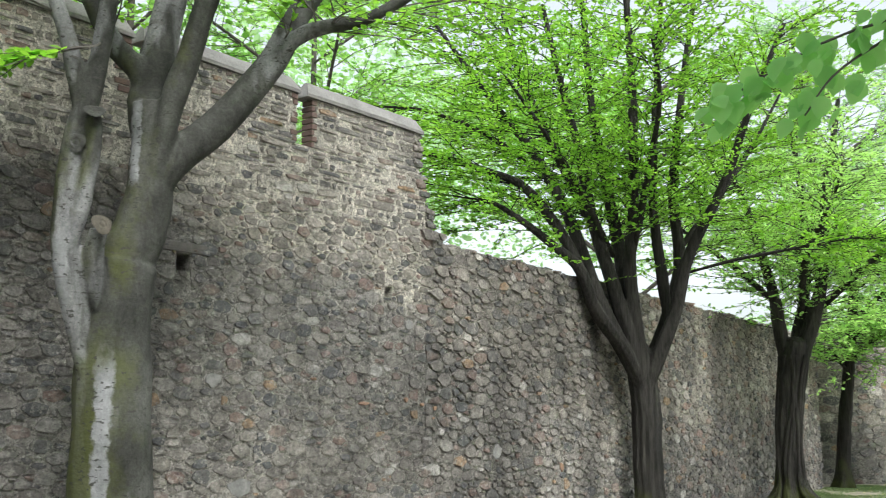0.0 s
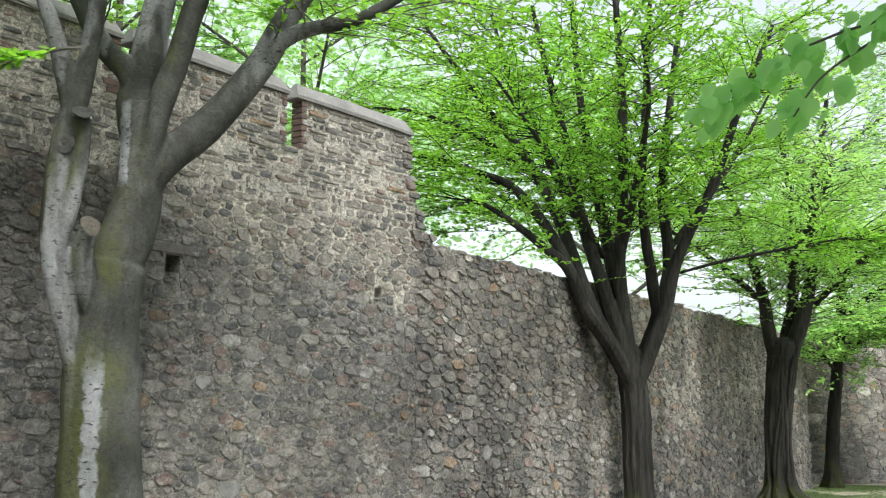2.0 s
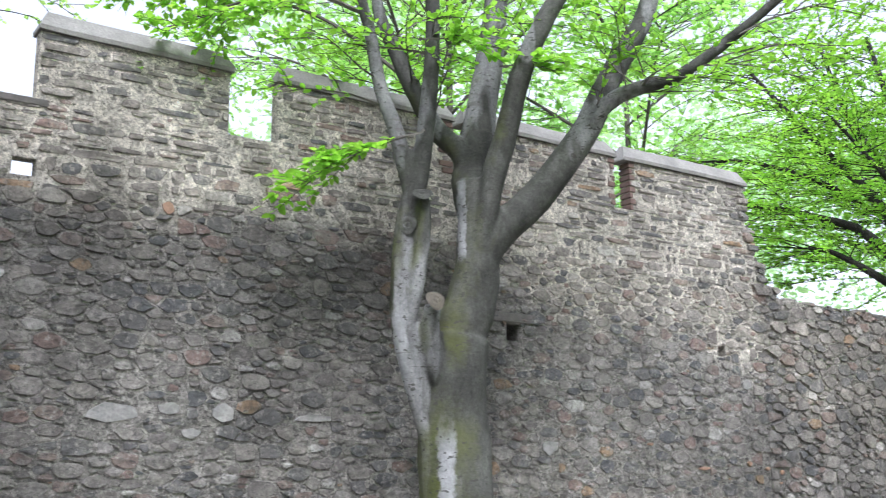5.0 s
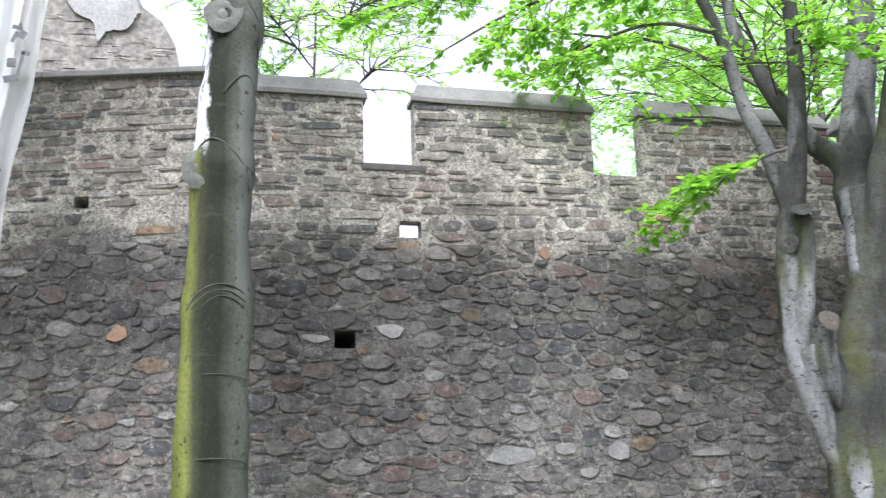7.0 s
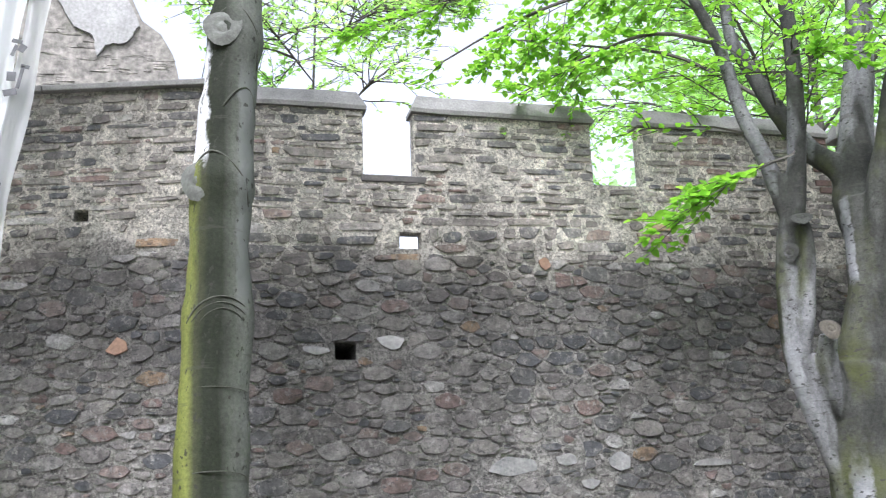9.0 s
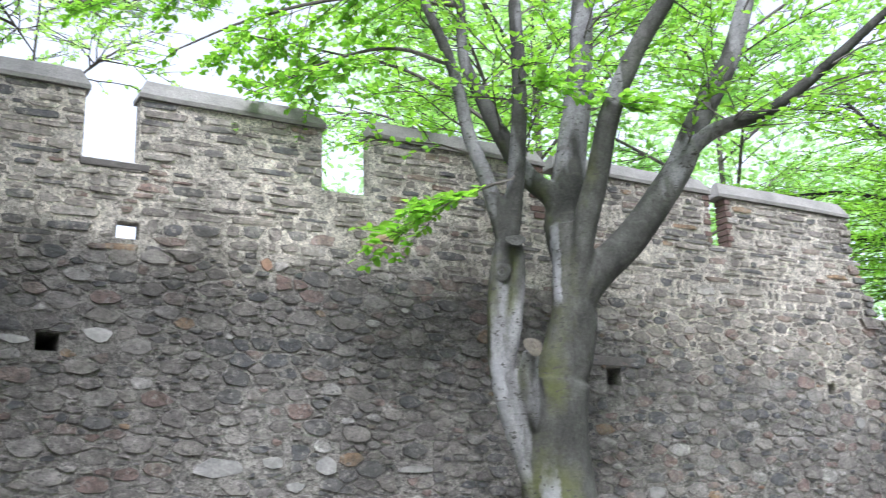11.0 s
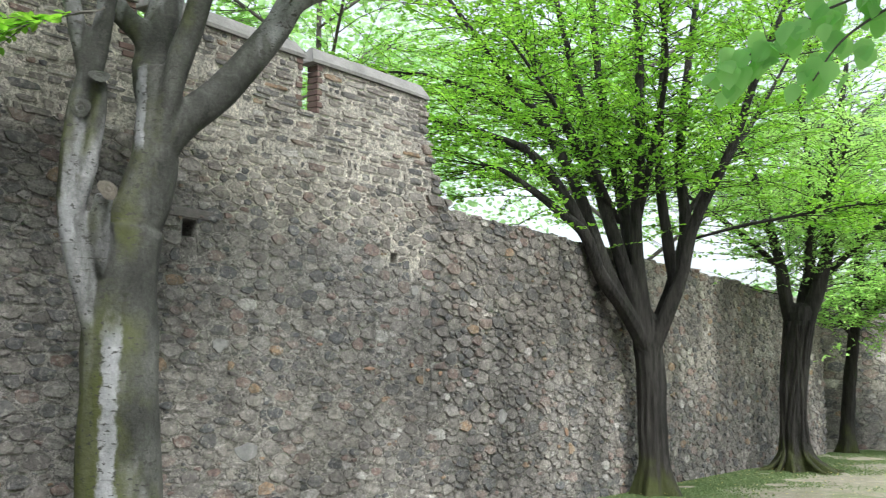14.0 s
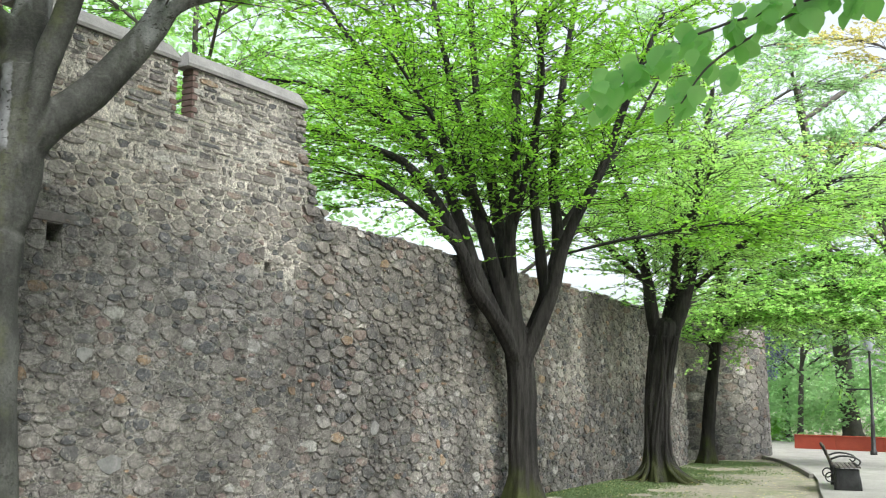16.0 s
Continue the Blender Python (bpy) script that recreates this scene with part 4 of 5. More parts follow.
def spray(nr, start, way, length, leaf, leaves, twigs, forks=4, droop=0.12, thick=0.010, every=0.045):
    """A flat spray: a twig with side twigs and leaves on both sides, added to the lists."""
    way = way / np.linalg.norm(way)
    flat = np.cross(way, (0, 0, 1.0))
    flat /= np.linalg.norm(flat) + 1e-9

    def run(p, w, ln, r, leafy):
        q = [p + w * ln * u + np.array((0, 0, -droop * ln * u * u)) + nr.normal(0, 0.025 * ln, 3) * (u > 0) for u in (0, 0.33, 0.66, 1.0)]
        twigs.append(tube(q, r, r * 0.3, 3, 5))
        count = max(3, int(ln * (1 - leafy) / every))
        us = leafy + (1 - leafy) * nr.random(count)
        i = np.minimum((us * 3).astype(int), 2)
        f = us * 3 - i
        qa = np.array(q)
        at = qa[i] * (1 - f)[:, None] + qa[i + 1] * f[:, None]
        sd = np.cross(w, (0, 0, 1.0))
        sd /= np.linalg.norm(sd) + 1e-9
        sg = np.where(nr.random(count) < 0.5, -1.0, 1.0)[:, None]
        al = w[None] * 0.7 + sd[None] * sg * nr.uniform(0.4, 1.1, (count, 1)) + nr.normal(0, 0.28, (count, 3))
        no = np.array((0, 0, 1.0))[None] + nr.normal(0, 0.42, (count, 3))
        leaves.append((at, al, no, leaf * nr.uniform(0.65, 1.25, count)))
        return q

    q = run(start, way, length, thick, 0.25)
    for _ in range(forks):
        u = nr.uniform(0.2, 0.95)
        i = min(int(u * 3), 2)
        p = q[i] + (q[i + 1] - q[i]) * (u * 3 - i)
        w = way * 0.75 + flat * nr.choice((-1, 1)) * nr.uniform(0.45, 1.0) + np.array((0, 0, nr.normal(0.0, 0.16)))
        run(p, w / np.linalg.norm(w), length * nr.uniform(0.3, 0.6), thick * 0.55, 0.05)


def finish_crown(tree, leaves, twigs, leaf_mat, bark, shape, label=""):
    v, f = joined(twigs)
    tagged(under("twig_growth", mesh_of("twig_growth", v, f, bark), tree), kind="stuff")
    cols = [np.concatenate([np.asarray(l[i]) for l in leaves]) for i in range(4)]
    ob = under("crown", leaf_mesh("crown", *cols, leaf_mat, shape), tree, label or "fresh bright green leaves in flat layered sprays")
    tagged(ob, kind="stuff")


def along_limb(limb, s):
    pts = limb[1]
    x = s * (len(pts) - 1)
    j = min(int(x), len(pts) - 2)
    a, b = np.array(pts[j]), np.array(pts[j + 1])
    return a + (b - a) * (x - j), (b - a) / (np.linalg.norm(b - a) + 1e-9)


def place_of(base):
    """The pose of a tree: its first axis across the view from the path, its second away from it."""
    a = math.atan2(base[1], base[0])
    return Matrix.Translation((base[0], base[1], 0)) @ Matrix.Rotation(a - math.pi / 2, 4, "Z")


def build_tree(base, limbs, bark, label, leaf=0.07, sprays=0, reach=(1.0, 2.2), from_z=4.0, rough=0.12, flutes=0, flare=0.0, seed=1, leaf_mat=None, shape="pointed", sides=14, forks=4, every=0.045, rise=0.15, skip=1, limit=None, thick=0.011, weld=0.0, bulges=()):
    tree = tagged(new("tree"), label, "tree")
    tree.matrix_world = place_of(base)
    nr = np.random.default_rng(seed)
    heavy = []
    swells = bulges
    for k, (name, pts, r0, r1) in enumerate(limbs):
        trunk = name == "trunk"
        if weld and (trunk or r0 > weld):
            if not trunk and pts[0][2] < limbs[0][1][-1][2] and pts[0][2] > 1.5 and flutes:
                cx = float(np.interp(pts[0][2] - 0.6, [q[2] for q in limbs[0][1]], [q[0] for q in limbs[0][1]]))
                x, y, z = pts[0]
                pts = [(cx + 0.3 * (x - cx), 0.3 * y, z - 0.6), (cx + 0.7 * (x - cx), 0.75 * y, z)] + list(pts[1:])
            heavy.append(tube(pts, r0, r1, 26 if trunk else 18, 34 if trunk else 26, rough, flutes if r0 > 0.1 else 0, flare if trunk else -1, seed + k * 3.7, 1.0, (), trunk and flutes > 0))
            continue
        v, f = tube(pts, r0, r1, (sides + 10 if trunk else sides) if r0 > 0.05 else 7, (60 if bulges else 30) if trunk else 18, rough, flutes if r0 > 0.1 else 0, flare if trunk else -1, seed + k * 3.7, 1.0, swells if trunk else ())
        under(name, mesh_of(name, v, f, bark, True), tree)
    if heavy:
        ob = under("trunk", mesh_of("trunk", *joined(heavy), bark, True), tree, "trunk with its main limbs")
        skin = ob.modifiers.new("skin", "REMESH")
        skin.mode, skin.voxel_size, skin.use_smooth_shade = "VOXEL", 0.02, True
        even = ob.modifiers.new("even", "SMOOTH")
        even.factor, even.iterations = 0.5, 2 if flutes else 5
    leaves, twigs = [], []
    usable = limbs[skip:]
    weight = np.array([np.linalg.norm(np.array(l[1][-1]) - np.array(l[1][0])) for l in usable])
    weight = weight / weight.sum()
    made = tries = 0
    while made < sprays and tries < sprays * 6:
        tries += 1
        limb = usable[nr.choice(len(usable), p=weight)]
        p, w = along_limb(limb, nr.uniform(0.12, 1.0))
        if p[2] < from_z - 0.5 * nr.random():
            continue
        a = nr.uniform(0, 2 * math.pi)
        way = np.array((math.cos(a), math.sin(a), 0)) + w * nr.uniform(0.1, 0.7) + np.array((p[0] * 0.22, p[1] * 0.22, nr.normal(rise, 0.2)))
        if limit and not limit(p + way / np.linalg.norm(way) * 1.2):
            continue
        spray(nr, p, way, nr.uniform(*reach), leaf, leaves, twigs, forks, 0.14, thick, every)
        made += 1
    return tree, leaves, twigs, nr


def knot(tree, at, out, r, label):
    """A healed branch scar: a raised ring round a round core."""
    out = Vector(out).normalized()
    m = Matrix.Translation(at) @ out.to_track_quat("Z", "Y").to_matrix().to_4x4()
    verts, faces = [], []
    prof = [(1.9, -0.08), (1.3, 0.12), (1.0, 0.19), (0.8, 0.15), (0.66, 0.08), (0.55, 0.11), (0.3, 0.22), (0.12, 0.25)]
    for k, (rr, h) in enumerate(prof):
        for i in range(16):
            a = 2 * math.pi * i / 16
            w = 1 + 0.08 * math.sin(3 * a + k)
            verts.append(m @ Vector((r * rr * w * math.cos(a), r * rr * w * math.sin(a), h * r)))
    for k in range(len(prof) - 1):
        for i in range(16):
            faces.append((k * 16 + i, k * 16 + (i + 1) % 16, (k + 1) * 16 + (i + 1) % 16, (k + 1) * 16 + i))
    faces.append(tuple(range((len(prof) - 1) * 16, len(prof) * 16)))
    return under("branch_scar", mesh_of("branch_scar", verts, faces, CUT_WOOD if "sawn" in label else SCAR if r > 0.05 else BARK_SMOOTH, True), tree, label)


# the forked grey tree before the battlements
FORKED = [
    ("trunk", [(0.03, 0, -0.1), (0.02, 0, 0.4), (0.01, 0, 0.8), (-0.03, 0, 1.58), (-0.04, 0, 2.21), (-0.03, 0, 2.6), (0.02, 0, 2.95)], 0.37, 0.26),
    ("limb", [(-0.03, 0, 2.3), (0.0, 0, 2.85), (0.11, 0, 3.23), (0.18, 0, 3.56), (0.19, 0, 3.91), (0.17, 0, 4.31)], 0.25, 0.17),
    ("limb", [(0.15, 0, 3.85), (0.13, 0.12, 4.35), (0.23, 0.25, 4.97), (0.36, 0.38, 5.79), (0.45, 0.5, 6.73), (0.5, 0.6, 7.6)], 0.19, 0.08),
    ("limb", [(0.2, -0.12, 3.6), (0.33, -0.2, 4.3), (0.42, -0.23, 4.6), (0.58, -0.35, 5.19), (0.85, -0.47, 5.74), (1.16, -0.6, 6.18), (1.5, -0.8, 6.9)], 0.13, 0.06),
    ("limb", [(0.12, -0.05, 3.25), (0.32, -0.05, 3.78), (0.72, 0.03, 4.19), (1.16, 0.1, 4.8), (1.42, 0.17, 5.34), (1.72, 0.23, 5.85), (1.95, 0.3, 6.49), (2.2, 0.4, 7.2)], 0.18, 0.06),
    ("limb", [(1.02, 0.08, 4.62), (1.36, -0.02, 5.01), (1.6, -0.14, 5.1), (1.96, -0.26, 5.18), (2.44, -0.38, 5.5), (2.91, -0.5, 5.87), (3.4, -0.6, 6.2)], 0.085, 0.03),
    ("limb", [(0.16, 0.05, 4.2), (0.04, 0.11, 4.62), (-0.17, 0.17, 4.86), (-0.41, 0.23, 5.34), (-0.56, 0.28, 5.71), (-0.71, 0.34, 6.15), (-0.72, 0.4, 6.78)], 0.12, 0.045),
    ("limb", [(-0.2, -0.1, 1.95), (-0.36, -0.18, 2.6), (-0.44, -0.23, 3.07), (-0.44, -0.24, 3.55), (-0.39, -0.25, 4.03), (-0.31, -0.26, 4.27), (-0.24, -0.28, 4.76), (-0.18, -0.29, 5.54), (-0.19, -0.3, 6.36)], 0.13, 0.06),
    ("limb", [(-0.38, -0.25, 4.05), (-0.48, -0.31, 4.61), (-0.63, -0.38, 5.06), (-0.75, -0.44, 5.68), (-0.98, -0.5, 6.32)], 0.08, 0.045),
    ("limb", [(-0.40, -0.28, 3.0), (-0.31, -0.32, 3.47), (-0.26, -0.33, 3.85), (-0.26, -0.35, 4.08)], 0.075, 0.05),
    ("limb", [(-0.1, -0.12, 2.35), (-0.2, -0.22, 2.75), (-0.22, -0.28, 3.0), (-0.19, -0.32, 3.18)], 0.10, 0.07),
]
forked, leaves, twigs, nr = build_tree((5.18, 7.3), FORKED, BARK_SMOOTH, "forked smooth grey tree with pale bark patches", 0.072, 60, (0.7, 1.6), 5.3, 0.10, 0, 0.25, 5, skip=2, forks=5, weld=0.07)
HANGING = [("limb", [(-0.72, -0.4, 6.3), (-1.5, -0.42, 6.45), (-2.5, -0.3, 6.4), (-3.4, -0.2, 6.15)], 0.026, 0.008),
           ("limb", [(-0.72, 0.4, 6.7), (-1.5, 0.1, 6.95), (-2.7, 0.2, 7.15), (-4.0, 0.3, 7.0)], 0.03, 0.008),
           ("limb", [(-0.75, -0.44, 5.7), (-1.25, -0.55, 5.85), (-1.8, -0.6, 5.75), (-2.5, -0.6, 5.5)], 0.022, 0.007),
           ("limb", [(-0.35, 0.23, 5.3), (-1.2, 0.3, 6.0), (-2.0, 0.35, 6.3), (-2.9, 0.4, 6.6)], 0.022, 0.007)]
for name, pts, r0, r1 in HANGING:
    twigs.append(tube(pts, r0, r1, 6, 14, 0.2))
for k in range(50):
    p, w = along_limb(HANGING[nr.choice((0, 0, 1, 1, 1, 2, 3, 3))], nr.uniform(0.12, 1.0))
    spray(nr, p, w * 0.8 + np.array((nr.normal(-0.1, 0.5), nr.normal(0, 0.5), nr.normal(-0.35, 0.25))), nr.uniform(0.35, 0.8), 0.082, leaves, twigs, 5, 0.22, 0.006, 0.03)
for start, way, ln in (((-0.27, -0.4, 4.64), (-1.0, -0.35, -0.36), 1.15), ((-0.30, -0.42, 4.62), (-1.0, -0.3, -0.25), 0.9), ((-0.3, -0.35, 5.5), (0.9, -0.3, -0.1), 0.8), ((0.4, -0.2, 5.3), (0.9, -0.6, -0.05), 0.7), ((-1.7, -0.6, 5.75), (-0.9, -0.2, -0.3), 0.8)):
    spray(nr, np.array(start), np.array(way), ln, 0.088, leaves, twigs, 9, 0.16, 0.010, 0.024)
twigs.append(tube([(-0.24, -0.28, 4.70), (-0.26, -0.34, 4.68), (-0.28, -0.40, 4.64)], 0.014, 0.010, 5, 4))
finish_crown(forked, leaves, twigs, LEAF, BARK_FAR, "pointed")
knot(forked, (-0.17, -0.42, 3.2), (0.5, -0.8, 0.35), 0.045, "sawn grey branch stump")
knot(forked, (-0.27, -0.42, 4.1), (0.1, -0.7, 0.7), 0.045, "healed branch scar")
knot(forked, (-0.4, -0.36, 3.85), (-0.2, -1, 0.0), 0.04, "healed branch scar")

# the straight mossy tree before the scaffold end
BULGES = ((4.12, 0.2), (3.2, 0.08), (5.22, 0.17), (4.62, 0.05), (2.4, 0.03))
STRAIGHT = [("trunk", [(0, 0, -0.1), (0.0, 0, 0.6), (0.0, 0, 1.29), (-0.01, 0, 2.04), (0, 0, 2.68), (0.01, 0, 3.2), (0.01, 0, 3.75), (0.02, 0, 4.23), (0.05, 0, 4.73), (0.08, 0, 5.17), (0.11, 0, 5.53), (0.14, 0, 6.1), (0.2, 0.1, 7.4)], 0.262, 0.15),
            ("limb", [(0.12, 0.0, 6.2), (-0.3, 0.2, 6.9), (-0.7, 0.4, 7.9)], 0.09, 0.03), ("limb", [(0.16, 0.0, 6.4), (0.6, 0.1, 7.2), (1.0, 0.2, 8.2)], 0.09, 0.03), ("limb", [(0.18, 0.1, 7.0), (0.2, 0.2, 8.0), (0.1, 0.3, 9.0)], 0.1, 0.03)]
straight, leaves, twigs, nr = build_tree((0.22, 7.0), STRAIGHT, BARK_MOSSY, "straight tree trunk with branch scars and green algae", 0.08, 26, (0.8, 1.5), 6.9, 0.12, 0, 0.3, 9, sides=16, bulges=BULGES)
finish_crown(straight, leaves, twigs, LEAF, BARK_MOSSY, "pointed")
for u, z, r, turn in ((-0.03, 5.21, 0.075, -0.15), (-0.13, 4.10, 0.08, -0.62), (0.12, 5.55, 0.05, 0.5)):
    depth = 0.235 - 0.012 * z
    knot(straight, (u + 0.03 * (z > 5), -depth * (1.13 - 0.35 * abs(turn)), z), (turn, -1, 0.1), r * 0.95, "round healed branch scar")



def bark_ridge(tree, z0, peak, left, right, fall_left, fall_right, thick=0.008):
    """The raised arched crease that a lost branch leaves round the stem."""
    pts = STRAIGHT[0][1]
    zs, share = [p[2] for p in pts], np.linspace(0, 1, len(pts))
    line = []
    for a in np.linspace(-left, right, 9):
        d = (a / left) ** 2 * fall_left if a < 0 else (a / right) ** 2 * fall_right
        z = z0 - d
        r = 0.262 - 0.112 * float(np.interp(z, zs, share)) - 0.001
        for zb, amount in BULGES:
            r *= 1 + amount * math.exp(-((z - zb) / 0.13) ** 2)
        cx = float(np.interp(z, zs, [p[0] for p in pts]))
        t = radians(a + peak)
        line.append((cx + r * math.sin(t), -r * math.cos(t), z))
    v, f = tube(line, thick, thick * 0.6, 7, 24, 0.4)
    under("bark_ridge", mesh_of("bark_ridge", v, f, BARK_RIDGE, True), tree, "dark arched crease in the bark")


for args in ((3.30, 5, 62, 58, 0.16, 0.10), (3.26, 5, 50, 50, 0.12, 0.09, 0.006), (3.22, 8, 36, 34, 0.08, 0.06, 0.005), (5.38, -5, 38, 80, 0.06, 0.42), (5.66, -10, 60, 40, 0.10, 0.03), (4.78, 38, 46, 30, 0.16, 0.12),
             (4.30, -25, 30, 85, 0.10, 0.36), (2.72, 0, 66, 66, 0.0, 0.02, 0.005), (2.2, 10, 40, 60, 0.01, 0.03, 0.005)):
    bark_ridge(straight, *args)

# the broad fluted tree by the lower wall
BROAD = [
    ("trunk", [(0.03, 0, -0.15), (0.0, 0, 0.41), (-0.03, 0, 1.14), (-0.03, 0, 1.88), (-0.08, 0, 2.43), (-0.11, 0, 2.8), (-0.12, 0, 3.1)], 0.245, 0.22),
    ("limb", [(-0.12, -0.05, 2.2), (-0.40, -0.5, 2.89), (-0.78, -1.05, 3.45), (-0.99, -1.4, 4.05), (-1.33, -1.5, 4.36), (-1.83, -1.5, 4.78), (-2.3, -1.5, 5.1), (-2.7, -1.5, 5.2)], 0.160, 0.02),
    ("limb", [(-0.84, -1.1, 3.6), (-1.15, -1.3, 4.4), (-1.8, -1.3, 5.35), (-2.5, -1.3, 5.7), (-3.2, -1.3, 5.95), (-3.9, -1.2, 6.1)], 0.11, 0.02),
    ("limb", [(-0.15, -0.05, 2.3), (-0.70, -0.85, 3.55), (-1.19, -0.6, 5.0), (-1.83, 0.1, 6.3), (-2.35, 0.4, 7.02), (-3.21, 0.6, 8.27), (-3.7, 0.7, 9.0)], 0.152, 0.03),
    ("limb", [(-0.15, -0.15, 2.4), (-0.54, -0.5, 4.0), (-0.82, -0.2, 5.0), (-1.07, 0.2, 6.37), (-1.37, 0.4, 7.65), (-1.7, 0.6, 9.2)], 0.152, 0.04),
    ("limb", [(-0.1, 0.05, 2.5), (-0.35, 0.0, 4.2), (-0.55, 0.6, 5.41), (-0.84, 0.8, 7.21), (-1.0, 1.0, 9.4)], 0.160, 0.05),
    ("limb", [(-0.1, -0.2, 2.5), (-0.24, -0.35, 4.08), (-0.15, -0.5, 5.18), (-0.12, -0.65, 7.04), (-0.2, -0.8, 9.2)], 0.152, 0.05),
    ("limb", [(-0.08, 0.1, 2.2), (0.36, 0.24, 3.39), (0.59, 0.38, 4.36), (0.52, 0.52, 5.57), (0.7, 0.66, 7.21), (1.0, 0.8, 9.2)], 0.176, 0.045),
    ("limb", [(-0.02, -0.1, 2.2), (0.46, -0.26, 3.43), (0.7, -0.42, 4.33), (1.3, -0.58, 5.5), (1.76, -0.74, 6.74), (2.3, -0.9, 8.0)], 0.152, 0.035),
    ("limb", [(0.36, 0.0, 3.2), (0.28, -0.07, 4.11), (0.17, -0.15, 5.24), (0.24, -0.22, 6.67), (0.4, -0.3, 8.8)], 0.114, 0.04),
    ("limb", [(0.62, -0.1, 4.1), (1.45, -0.57, 4.25), (2.09, -1.03, 4.3), (2.77, -1.5, 4.35), (3.6, -2.0, 4.4)], 0.034, 0.008),
    ("limb", [(-0.78, 0.2, 4.8), (-1.64, 0.63, 6.78), (-2.19, 1.07, 8.1), (-2.6, 1.5, 9.6)], 0.104, 0.03),
    ("limb", [(-0.2, -0.3, 4.3), (0.1, -1.0, 5.6), (0.3, -1.8, 6.6), (0.2, -2.4, 7.4)], 0.07, 0.02),
    ("limb", [(-0.5, -0.2, 4.4), (-1.0, -1.0, 5.4), (-1.5, -1.7, 6.2), (-2.0, -2.3, 6.9)], 0.07, 0.02),
    ("limb", [(-1.6, 0.5, 5.9), (-2.8, 0.9, 6.9), (-4.0, 1.2, 7.5), (-5.0, 1.4, 7.7)], 0.06, 0.015),
    ("limb", [(0.6, 0.4, 4.6), (1.3, 1.2, 5.6), (2.0, 1.8, 6.7), (2.6, 2.2, 7.8)], 0.08, 0.02),
]
broad, leaves, twigs, nr = build_tree((15.95, 8.13), BROAD, BARK_FLUTED, "broad fluted dark tree with many rising limbs", 0.074, 520, (0.9, 2.2), 4.7, 0.14, 11, 0.5, 11, skip=1, forks=5, every=0.043, weld=0.1)
for k in range(46):
    limb = BROAD[nr.choice((1, 2, 10, 10, 10, 10))]
    p, w = along_limb(limb, nr.uniform(0.35, 1.0))
    spray(nr, p, w * 0.8 + np.array((nr.normal(0, 0.5), nr.normal(0, 0.5), nr.normal(0.0, 0.15))), nr.uniform(0.7, 1.5), 0.085, leaves, twigs, 5, 0.15, 0.009, 0.05)
finish_crown(broad, leaves, twigs, LEAF, BARK_FLUTED, "pointed")

# the gnarled tree further along
GNARLED = [
    ("trunk", [(0.08, 0, -0.15), (0.0, 0, 0.6), (0.01, 0, 1.57), (0.08, 0, 2.31), (0.16, 0, 2.92), (0.22, 0, 3.36), (0.24, 0, 3.5)], 0.23, 0.31),
    ("limb", [(0.10, 0, 2.7), (-0.08, -0.12, 3.78), (-0.16, -0.25, 4.4), (-0.38, -0.38, 5.26), (-0.67, -0.5, 6.39), (-1.1, -0.7, 7.4)], 0.19, 0.04),
    ("limb", [(0.33, 0, 2.8), (0.55, 0.08, 3.67), (0.78, 0.16, 4.43), (0.9, 0.24, 5.2), (1.0, 0.32, 6.5), (1.23, 0.4, 7.82), (1.4, 0.5, 8.8)], 0.21, 0.05),
    ("limb", [(0.26, 0.2, 3.2), (0.46, 0.47, 4.34), (0.56, 0.65, 5.66), (0.52, 0.82, 6.88), (0.36, 1.0, 8.41)], 0.17, 0.05),
    ("limb", [(0.9, 0.1, 4.2), (1.8, -0.4, 5.0), (2.8, -0.9, 5.7), (3.8, -1.2, 6.3)], 0.09, 0.02),
    ("limb", [(-0.1, -0.2, 4.2), (-0.9, -0.9, 4.9), (-1.7, -1.4, 5.5), (-2.4, -1.6, 6.0)], 0.08, 0.02),
    ("limb", [(0.4, 0.0, 4.0), (0.5, -0.9, 5.0), (0.9, -1.8, 5.8), (1.3, -2.6, 6.6)], 0.09, 0.02),
]
gnarled, leaves, twigs, nr = build_tree((22.54, 8.25), GNARLED, BARK_FLUTED, "gnarled fluted tree with ropy roots", 0.09, 460, (1.0, 2.6), 3.9, 0.22, 13, 1.25, 17, skip=1, forks=4, every=0.06, weld=0.1)
finish_crown(gnarled, leaves, twigs, LEAF_LIGHTENED, BARK_FLUTED, "pointed")

g = np.random.default_rng(31)
for k in range(13):
    a0, twist = k * 0.49 + g.uniform(-0.15, 0.15), g.uniform(-0.7, 0.9)
    pts = []
    for z, r in ((-0.08, 0.85), (0.06, 0.55), (0.35, 0.33), (0.9, 0.255), (1.7, 0.25), (2.5, 0.28), (3.1, 0.31)):
        cx = float(np.interp(z, [p[2] for p in GNARLED[0][1]], [p[0] for p in GNARLED[0][1]]))
        a = a0 + twist * z / 3 + (0.25 * math.sin(z * 2.1 + k))
        rr = r * (g.uniform(0.85, 1.3) if z < 0.1 else 1.0)
        pts.append((cx + rr * math.cos(a), rr * math.sin(a), z))
    v, f = tube(pts, 0.055, 0.03, 8, 26, 0.5, seed=k)
    under("root_strand", mesh_of("root_strand", v, f, BARK_FLUTED, True), gnarled)

